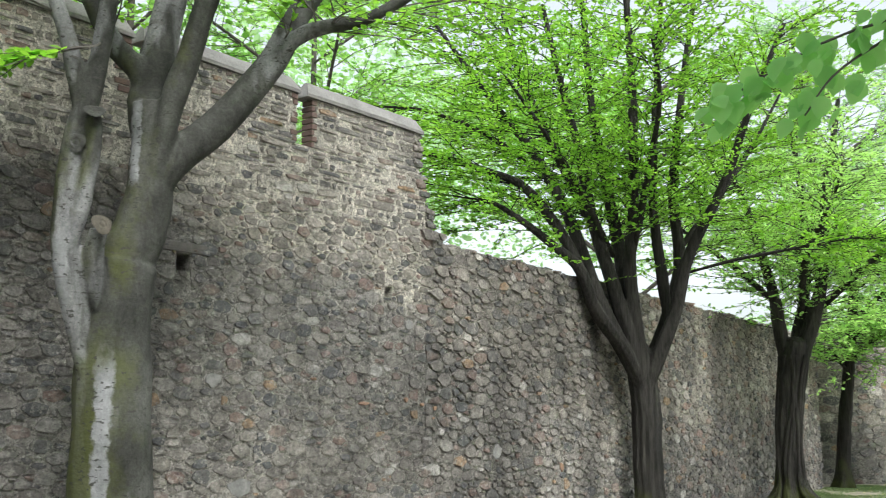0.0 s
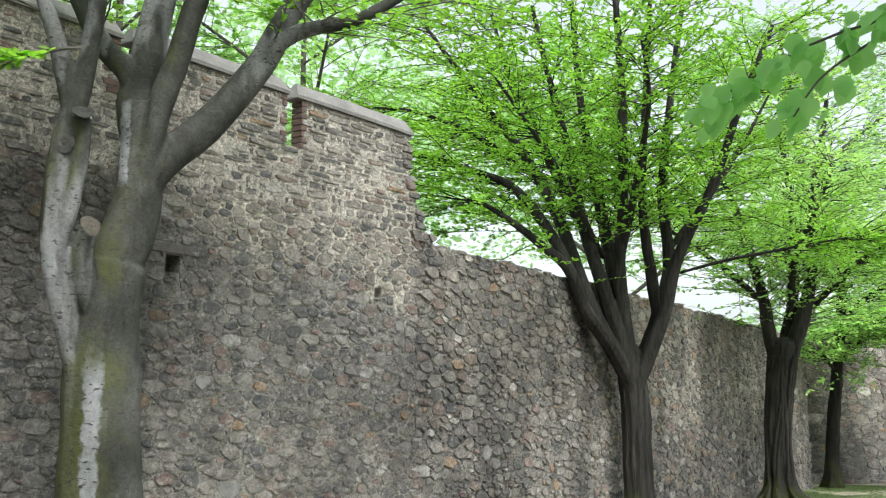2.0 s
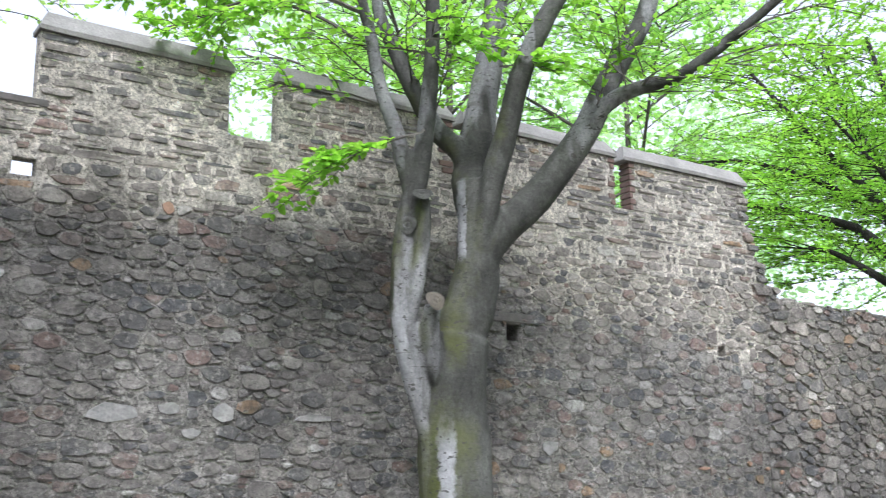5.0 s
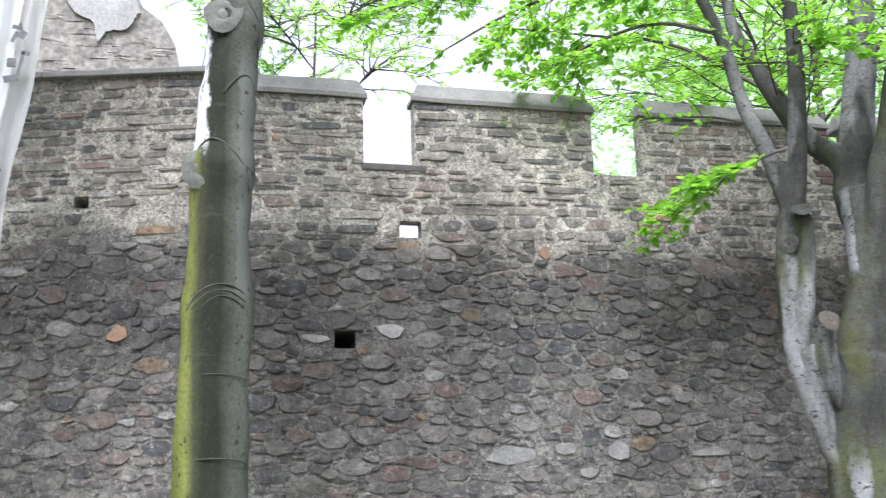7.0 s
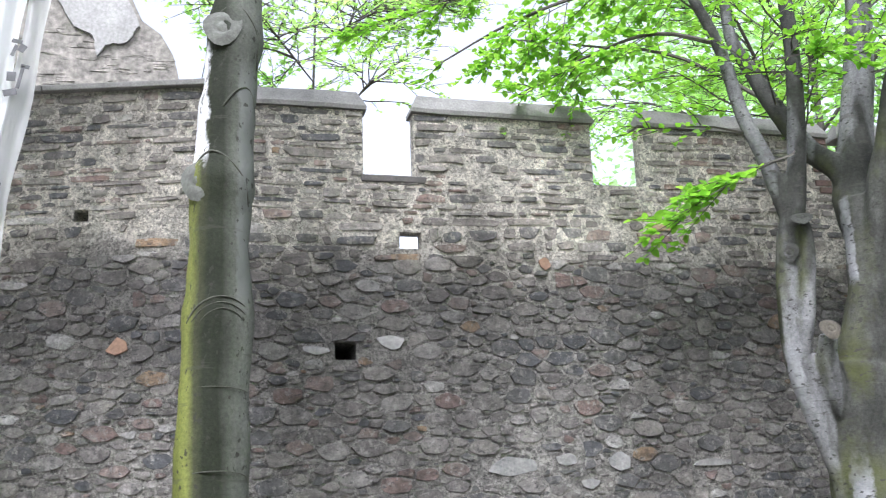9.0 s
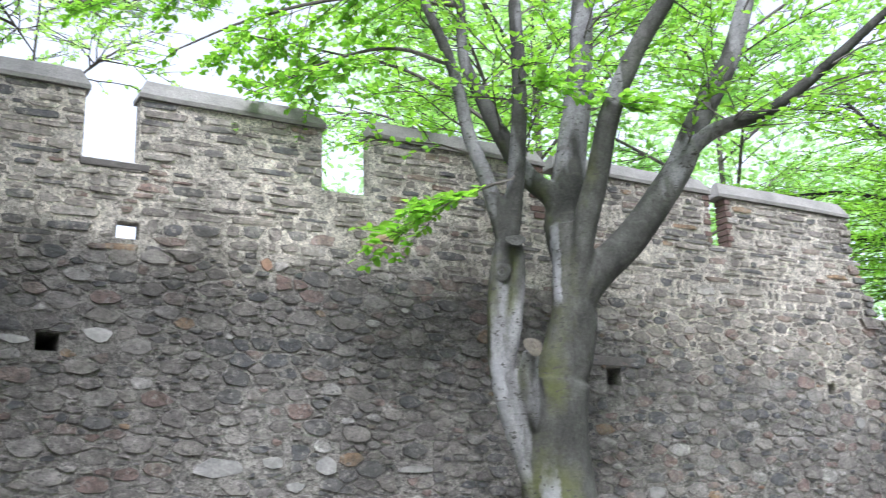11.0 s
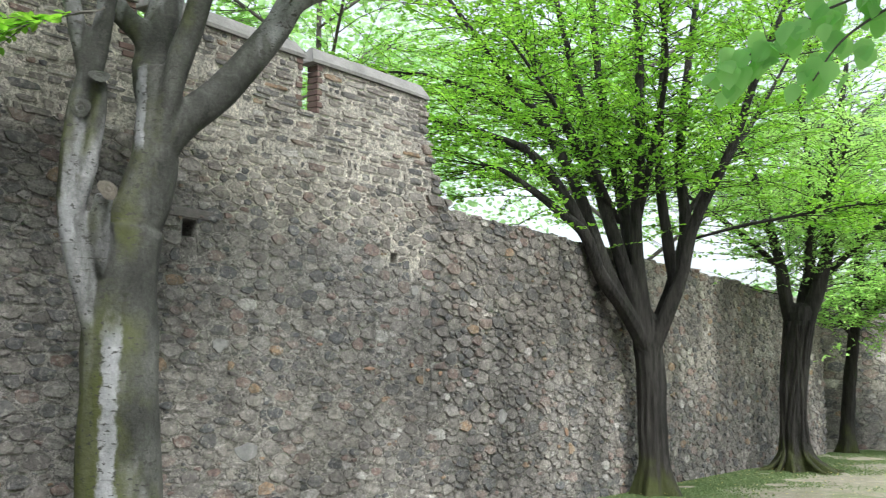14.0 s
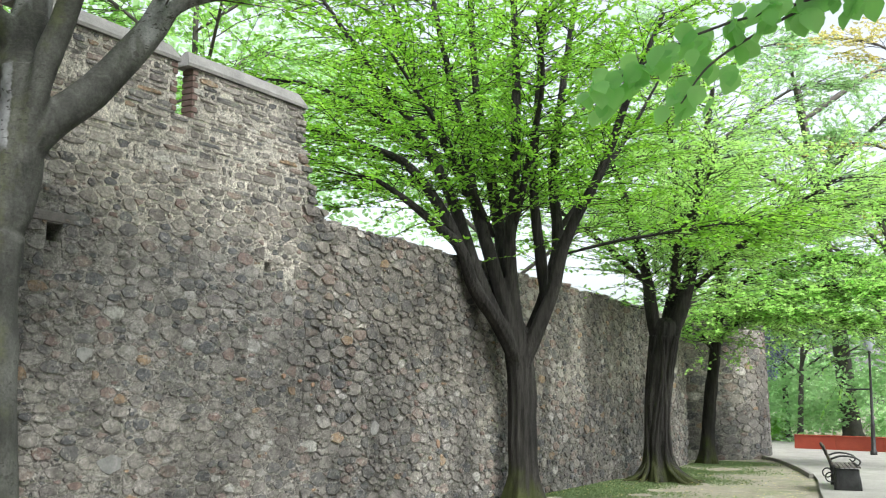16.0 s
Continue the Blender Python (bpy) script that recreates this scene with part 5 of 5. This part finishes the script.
# the slim dark tree before the bastion
SLIM = [("trunk", [(0, 0, -0.1), (0.07, 0, 1.24), (0.21, 0, 2.48), (0.33, 0, 3.43), (0.47, 0, 4.7), (0.6, 0, 6.5)], 0.19, 0.11),
        ("limb", [(0.3, 0, 3.2), (1.0, -0.4, 3.9), (2.0, -0.9, 4.0), (3.2, -1.3, 3.9), (4.4, -1.6, 3.4)], 0.06, 0.012), ("limb", [(0.3, 0, 3.0), (-0.2, -0.5, 3.6), (-0.8, -0.9, 3.7)], 0.06, 0.015),
        ("limb", [(0.45, 0, 4.4), (1.4, -0.3, 5.2), (2.6, -0.5, 5.6), (4.2, -0.6, 5.4)], 0.08, 0.015), ("limb", [(0.5, 0, 5.0), (0.0, -0.6, 6.0), (-0.6, -1.2, 6.8)], 0.07, 0.015),
        ("limb", [(0.5, 0, 5.6), (1.2, 0.2, 6.6), (2.2, 0.3, 7.4)], 0.07, 0.015), ("limb", [(0.4, 0, 3.9), (0.9, -1.0, 4.3), (1.2, -2.0, 4.2)], 0.06, 0.012),
        ("limb", [(0.4, 0, 3.6), (1.8, -0.8, 4.5), (3.4, -1.6, 4.7), (5.4, -2.2, 4.1)], 0.07, 0.012), ("limb", [(0.5, 0, 5.2), (2.0, -0.6, 6.3), (3.8, -1.2, 6.9), (5.8, -1.6, 6.8)], 0.07, 0.012)]
slim, leaves, twigs, nr = build_tree((29.49, 9.36), SLIM, BARK_FLUTED, "slim dark tree with low leafy branches", 0.10, 760, (0.9, 2.2), 2.9, 0.15, 9, 0.5, 23, skip=1, forks=4, every=0.055, rise=0.02)
finish_crown(slim, leaves, twigs, LEAF_LIGHTENED, BARK_FLUTED, "pointed")


def grown_limbs(seed, height, spread, r0, lean=0.0, first=0.4, count=9):
    g = np.random.default_rng(seed)
    top = (lean * height, 0.0, height * 0.82)
    limbs = [("trunk", [(0, 0, -0.2), (lean * height * 0.25, 0, height * 0.25), (lean * height * 0.55, 0.1, height * 0.5), top], r0, r0 * 0.35)]
    for k in range(count):
        s = first + (0.95 - first) * k / count
        a = k * 2.4 + g.uniform(-0.4, 0.4)
        b = np.array((lean * height * s, 0, height * 0.82 * s))
        ln = spread * (1.1 - 0.5 * s) * g.uniform(0.75, 1.15)
        d = np.array((math.cos(a), math.sin(a), 0))
        limbs.append(("limb", [tuple(b), tuple(b + d * ln * 0.4 + (0, 0, ln * 0.28)), tuple(b + d * ln * 0.75 + (0, 0, ln * 0.5)), tuple(b + d * ln + (0, 0, ln * 0.55))], r0 * 0.4, 0.015))
    return limbs


# trees behind the wall and in the park beyond
BEYOND = [  # x, y, height, spread, trunk, lean, sprays, leaf, reach, lowest leaves, leaves, words
    (1.7, 15.5, 13.0, 2.8, 0.045, 0.02, 190, 0.10, (0.7, 1.4), 8.7, LEAF_LIGHTENED, "sparse pale green tree behind the battlements"),
    (-2.5, 18.0, 12.0, 4.5, 0.22, 0.0, 60, 0.12, (1.0, 2.2), 7.5, LEAF_FAR, "thin pale green tree behind the old gable"),
    (13.0, 18.5, 17.0, 6.5, 0.15, 0.0, 250, 0.14, (1.4, 3.0), 9.5, LEAF_FAR, "dense green tree behind the broken wall"),
    (18.0, 18.0, 18.0, 7.5, 0.13, 0.0, 310, 0.15, (1.4, 3.0), 7.6, LEAF_FAR, "dense green tree behind the lower wall"),
    (37.0, 19.5, 19.0, 8.0, 0.28, 0.0, 430, 0.18, (1.6, 3.2), 4.2, LEAF_FAR, "full green tree behind the far wall"),
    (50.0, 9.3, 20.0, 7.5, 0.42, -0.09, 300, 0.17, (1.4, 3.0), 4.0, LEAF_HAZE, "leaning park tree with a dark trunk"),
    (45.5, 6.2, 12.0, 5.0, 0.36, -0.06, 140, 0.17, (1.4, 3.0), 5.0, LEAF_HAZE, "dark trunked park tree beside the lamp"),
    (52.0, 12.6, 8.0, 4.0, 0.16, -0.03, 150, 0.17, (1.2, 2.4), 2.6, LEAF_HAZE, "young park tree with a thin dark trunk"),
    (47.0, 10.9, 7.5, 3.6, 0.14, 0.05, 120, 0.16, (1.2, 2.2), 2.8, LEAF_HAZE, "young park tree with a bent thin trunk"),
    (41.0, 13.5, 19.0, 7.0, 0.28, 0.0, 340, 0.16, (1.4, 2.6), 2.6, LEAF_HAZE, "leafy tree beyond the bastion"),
    (46.0, 3.5, 18.0, 7.5, 0.3, 0.02, 280, 0.15, (1.4, 2.8), 3.8, LEAF_TAN, "tall park tree with thin yellowish spring leaves"),
]
for n, (x, y, h, sp, r, lean, count, lf, reach, low, mat, words) in enumerate(BEYOND):
    tr, leaves, twigs, nr = build_tree((x, y), grown_limbs(40 + n, h, sp, r, lean), BARK_FAR, words, lf, count, reach, low, 0.12, 0, 0.3, 60 + n, skip=1, forks=4, every=0.075, sides=8, thick=0.014)
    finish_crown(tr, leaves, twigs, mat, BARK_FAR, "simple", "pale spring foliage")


def cloud(name, nr, centres, radii, n, leaf, material, label, category):
    """Loose foliage: leaves strewn through several uneven clumps."""
    c = np.array(centres)[nr.integers(0, len(centres), n)]
    d = nr.normal(0, 1, (n, 3))
    d /= np.linalg.norm(d, axis=1, keepdims=True)
    at = c + d * np.array(radii) * (nr.random((n, 1)) ** 0.45)
    at[:, 2] = np.maximum(at[:, 2], 0.03)
    al = nr.normal(0, 1, (n, 3)) * (1, 1, 0.5)
    no = np.array((0, 0, 1.0)) + nr.normal(0, 0.5, (n, 3))
    ob = new(name, leaf_mesh(name, at, al, no, leaf * nr.uniform(0.6, 1.3, n), material, "simple"))
    return tagged(ob, label, category, kind="stuff")


nr = np.random.default_rng(5)
# Far woods and bushes carry their haze in the leaf colour.
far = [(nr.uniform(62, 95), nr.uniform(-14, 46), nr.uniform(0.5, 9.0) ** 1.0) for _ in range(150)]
cloud("far_woods", nr, far, (3.2, 3.2, 1.9), 42000, 0.42, LEAF_HAZE, "pale green woods with painted haze closing the park", "woods")
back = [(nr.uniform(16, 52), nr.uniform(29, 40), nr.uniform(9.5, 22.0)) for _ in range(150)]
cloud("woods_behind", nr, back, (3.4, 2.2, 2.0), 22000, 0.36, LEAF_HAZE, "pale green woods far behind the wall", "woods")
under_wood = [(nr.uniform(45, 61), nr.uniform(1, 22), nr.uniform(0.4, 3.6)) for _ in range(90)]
cloud("undergrowth", nr, under_wood, (1.3, 1.3, 0.9), 22000, 0.24, LEAF_HAZE, "pale bushes with painted haze under the park trees", "bushes")
shrub = [(47 + nr.uniform(-0.7, 0.7), 13.2 + nr.uniform(-1.2, 1.2), nr.uniform(0.2, 1.0)) for _ in range(14)]
cloud("hedge", nr, shrub, (0.5, 0.5, 0.4), 6000, 0.12, LEAF_FAR, "clipped light green hedge at the path's end", "hedge")
lilac = [(44 + nr.uniform(-1.2, 1.2), 11.6 + nr.uniform(-0.9, 0.9), 3.3 + nr.uniform(-0.5, 0.9)) for _ in range(9)]
cloud("lilac_bush", nr, lilac, (0.7, 0.7, 0.4), 2600, 0.14, LEAF_LILAC, "greyish lilac flowering branches", "bush")


def build_near_twig(tree):
    """The drooping lime branch close before the eye."""
    tw = under("low_branch", None, tree, "drooping branch with broad soft green leaves")
    tw.matrix_parent_inverse = tree.matrix_basis.inverted()
    g = np.random.default_rng(12)
    stem = [(2.3, -2.3, 3.7), (2.6, -1.0, 3.45), (2.75, -0.3, 3.05), (2.55, 0.20, 2.75), (2.45, 0.50, 2.62), (2.38, 0.74, 2.56), (2.30, 0.98, 2.43)]
    side = [(2.47, 0.44, 2.64), (2.42, 0.62, 2.55), (2.36, 0.72, 2.47), (2.33, 0.78, 2.38)]
    at, al, no, sz = [], [], [], []
    for name, pts, first, count in (("stem", stem, 0.50, 100), ("side_twig", side, 0.15, 26)):
        v, f = tube(pts, 0.008 if name == "stem" else 0.004, 0.002, 6, 20)
        under(name, mesh_of(name, v, f, BARK_FAR, True), tw)
        line = [p for p, _ in curve_through(pts, 40)]
        for k in range(count):
            p = np.array(line[int(40 * g.uniform(first, 0.999))]) + g.normal(0, 0.022, 3)
            at.append(p)
            al.append((g.normal(0, 0.3), g.normal(0.35, 0.45), -0.7 + g.normal(0, 0.35)))
            no.append((-1 + g.normal(0, 0.45), g.normal(-0.2, 0.5), 0.55 + g.normal(0, 0.4)))
            sz.append(g.uniform(0.036, 0.064))
    cols = [np.array(c, dtype=float) for c in (at, al, no, sz)]
    under("leaves", leaf_mesh("leaf", *cols, LEAF_NEAR, "round"), tw, "broad heart-shaped fresh leaves")


# the lime overhead, and unseen trees added behind the path to block the sky and shade the place
def out_of_view(m):
    def check(p):
        q = m @ Vector(p)
        flat = math.hypot(q.x, q.y)
        az = math.degrees(math.atan2(q.x, q.y))
        return not (-38 < az < 100) or (q.z - 1.7) > 0.95 * flat + 0.8
    return check


LIME = [("trunk", [(0, 0, -0.2), (0, 0, 1.5), (0.05, 0, 3.2), (0.1, 0, 5.5), (0.1, 0.1, 8.5)], 0.26, 0.12)]
for k in range(11):
    a, z = k * 2.4, 3.6 + 0.42 * k
    d = np.array((math.cos(a), math.sin(a), 0.0))
    b = np.array((0.05, 0.0, z))
    LIME.append(("limb", [tuple(b), tuple(b + d * 1.2 + (0, 0, 0.6)), tuple(b + d * 2.6 + (0, 0, 1.2)), tuple(b + d * 3.8 + (0, 0, 1.5))], 0.075, 0.015))
SHADE = [((2.2, -2.4), LIME, 420, (0.9, 2.2), 4.6, 0.15, "spreading lime tree beside the path"),
         # from here on: unseen trees, added only to darken the wall
         ((-7.5, -4.5), grown_limbs(81, 12, 5.5, 0.3), 260, (1.2, 2.6), 3.6, 0.22, "unseen leafy tree added behind the path to block sky"),
         ((8.5, -7.5), grown_limbs(82, 13, 6.0, 0.3), 260, (1.2, 2.6), 3.6, 0.22, "unseen tall tree added across the path to block sky"),
         ((-1.0, -9.5), grown_limbs(83, 13, 6.0, 0.3), 260, (1.2, 2.6), 3.4, 0.22, "unseen tall tree added across the lawn to block sky"),
         ((18.5, -7.0), grown_limbs(84, 13, 6.0, 0.3), 240, (1.2, 2.6), 4.0, 0.22, "unseen tall tree added beyond the path to block sky"),
         ((-12.0, 3.0), grown_limbs(85, 12, 5.5, 0.3), 220, (1.2, 2.6), 3.4, 0.22, "unseen leafy tree added near the scaffold to block sky")]
for n, (at, limbs, count, reach, low, lf, words) in enumerate(SHADE):
    tr, leaves, twigs, g2 = build_tree(at, limbs, BARK_FAR, words, lf, count, reach, low, 0.1, 0, 0.3, 90 + n, skip=1, forks=4, every=0.09, sides=8, limit=out_of_view(place_of(at)))
    finish_crown(tr, leaves, twigs, LEAF_FAR, BARK_FAR, "simple", "green summer foliage")
    if n == 0:
        build_near_twig(tr)


# ---- grass ----
def build_grass():
    g = np.random.default_rng(8)
    n = 75000
    x = g.uniform(13.5, 31, n)
    y = 8.55 + (x - 13.5) * 0.075 - np.abs(g.normal(0, 1.0, n)) * (0.9 + 0.25 * np.sin(x * 1.7))
    keep = np.array([noise.noise(Vector((a * 0.9, b * 0.9, 4))) > -0.3 for a, b in zip(x, y)])
    x, y = x[keep], y[keep]
    n = len(x)
    at = np.stack([x, y, np.full(n, -0.03)], axis=1)
    al = np.stack([g.normal(0, 0.45, n), g.normal(0, 0.45, n), np.ones(n)], axis=1)
    no = np.stack([g.normal(0, 1, n), g.normal(0, 1, n), np.full(n, 0.1)], axis=1)
    me = leaf_mesh("grass", at, al, no, g.uniform(0.02, 0.045, n), GRASS, "simple")
    tagged(new("grass", me), "thin short green grass along the wall", "grass", kind="stuff")
    n = 1600
    at = np.stack([g.uniform(13, 33, n), g.uniform(4.6, 8.8, n), np.full(n, 0.035)], axis=1)
    al = g.normal(0, 1, (n, 3)) * (1, 1, 0.1)
    no = np.array((0, 0, 1.0)) + g.normal(0, 0.25, (n, 3))
    me = leaf_mesh("fallen_leaves", at, al, no, g.uniform(0.02, 0.045, n), LEAF_TAN, "simple")
    tagged(new("fallen_leaves", me), "scattered dry fallen bracts on the soil", "litter", kind="stuff")


build_grass()


# ---- the park beside the path ----
def build_bench():
    bench = tagged(new("park_bench"), "dark slatted park bench with cast iron ends on the path", "bench")
    ends = []
    for y in (0.12, 1.55):
        parts = [tube([(-0.20, y, 0.0), (-0.19, y, 0.2), (-0.22, y, 0.42), (-0.30, y, 0.62), (-0.40, y, 0.82)], 0.026, 0.02, 8, 14),
                 tube([(0.26, y, 0.0), (0.24, y, 0.2), (0.2, y, 0.40)], 0.026, 0.022, 8, 8),
                 tube([(-0.22, y, 0.40), (0.0, y, 0.37), (0.22, y, 0.40)], 0.022, 0.022, 8, 8),
                 tube([(-0.26, y, 0.58), (-0.08, y, 0.64), (0.14, y, 0.62), (0.26, y, 0.55), (0.22, y, 0.47), (0.15, y, 0.52)], 0.02, 0.014, 8, 18),
                 tube([(-0.2, y, 0.12), (0.0, y, 0.2), (0.25, y, 0.12)], 0.016, 0.016, 8, 10)]
        side = block((-0.19, y - 0.05, 0.0), (0.24, y + 0.05, 0.40), 0.02)
        parts.append(([v.co.copy() for v in side.verts], [tuple(v.index for v in f.verts) for f in side.faces]))
        side.free()
        ring = [(-0.28 + 0.09 * math.cos(a), y, 0.24 + 0.09 * math.sin(a)) for a in np.linspace(0, 6.0, 12)]
        parts.append(tube(ring, 0.014, 0.012, 6, 24))
        ends.append(under("iron_end", mesh_of("iron_end", *joined(parts), IRON, True), bench, "curled dark cast iron end"))
    for k in range(6):
        x = -0.19 + k * 0.078
        part("seat_slat", block((x, 0.0, 0.405 + 0.012 * abs(k - 2.5) * 0.5), (x + 0.062, 1.68, 0.44 + 0.012 * abs(k - 2.5) * 0.5), 0.008), BENCH_WOOD, bench)
    for k in range(5):
        z = 0.50 + k * 0.078
        x = -0.245 - (z - 0.5) * 0.42
        part("back_slat", block((-0.015, 0.0, -0.032), (0.015, 1.68, 0.032), 0.008, pose(x, 0, z, 0, -23, 0)), BENCH_WOOD, bench)
    for k in range(4):
        part("sticker", block((-0.10 + k * 0.085, -0.004, 0.412), (-0.04 + k * 0.085, 0.001, 0.432), 0), PLASTER, bench, "small white paint mark")
    a = math.atan2(0.7, 2.8)
    bench.matrix_world = Matrix.Translation((21.5, 4.16, 0.045)) @ Matrix.Rotation(a - math.pi / 2, 4, "Z")


def build_barrier():
    wall = tagged(new("low_wall"), "low orange-red painted wall beside the path", "wall")
    pts = [(44.5, 13.4), (39.9, 9.46), (39.6, 8.0), (38.9, 6.3), (37.2, 3.2), (34.5, 0.0), (30, -3.6)]
    for (x0, y0), (x1, y1) in zip(pts[1:], pts[2:]):
        d = math.hypot(x1 - x0, y1 - y0)
        m = Matrix.Translation((x0, y0, 0)) @ Matrix.Rotation(math.atan2(y1 - y0, x1 - x0), 4, "Z")
        part("panel", block((0.0, 0.0, -0.05), (d, 0.22, 0.50), 0.015, m), RED_PAINT, wall)
        part("wall_cap", block((-0.01, -0.02, 0.502), (d + 0.01, 0.24, 0.535), 0.008, m), RED_PAINT, wall)


def build_lamp():
    lamp = tagged(new("street_lamp"), "dark iron park lamp post with a milky lantern", "lamp")
    prof = [(0.0, 0.11), (0.12, 0.11), (0.16, 0.075), (0.9, 0.06), (0.95, 0.075), (1.0, 0.05), (3.2, 0.035), (3.25, 0.06), (3.3, 0.04)]

    def turned(name, pf, mat, label=""):
        v = [(r * math.cos(2 * math.pi * i / 14), r * math.sin(2 * math.pi * i / 14), z) for z, r in pf for i in range(14)]
        f = [(k * 14 + i, k * 14 + (i + 1) % 14, (k + 1) * 14 + (i + 1) % 14, (k + 1) * 14 + i) for k in range(len(pf) - 1) for i in range(14)]
        f += [tuple(range(13, -1, -1)), tuple(range((len(pf) - 1) * 14, len(pf) * 14))]
        return under(name, mesh_of(name, v, f, mat, True), lamp, label)

    turned("post", prof, IRON)
    turned("lantern", [(3.32, 0.10), (3.36, 0.14), (3.72, 0.23), (3.74, 0.22)], LANTERN, "milky glass lantern")
    turned("hood", [(3.745, 0.26), (3.78, 0.25), (3.92, 0.09), (3.97, 0.05), (4.05, 0.015)], IRON, "dark iron lantern hood")
    arm = part("sign_arm", block((-0.03, 0.0, 2.05), (0.03, 0.75, 2.10), 0.006), IRON, lamp)
    lamp.matrix_world = Matrix.Translation((36.6, 6.22, 0.04))


build_bench()
build_barrier()
build_lamp()
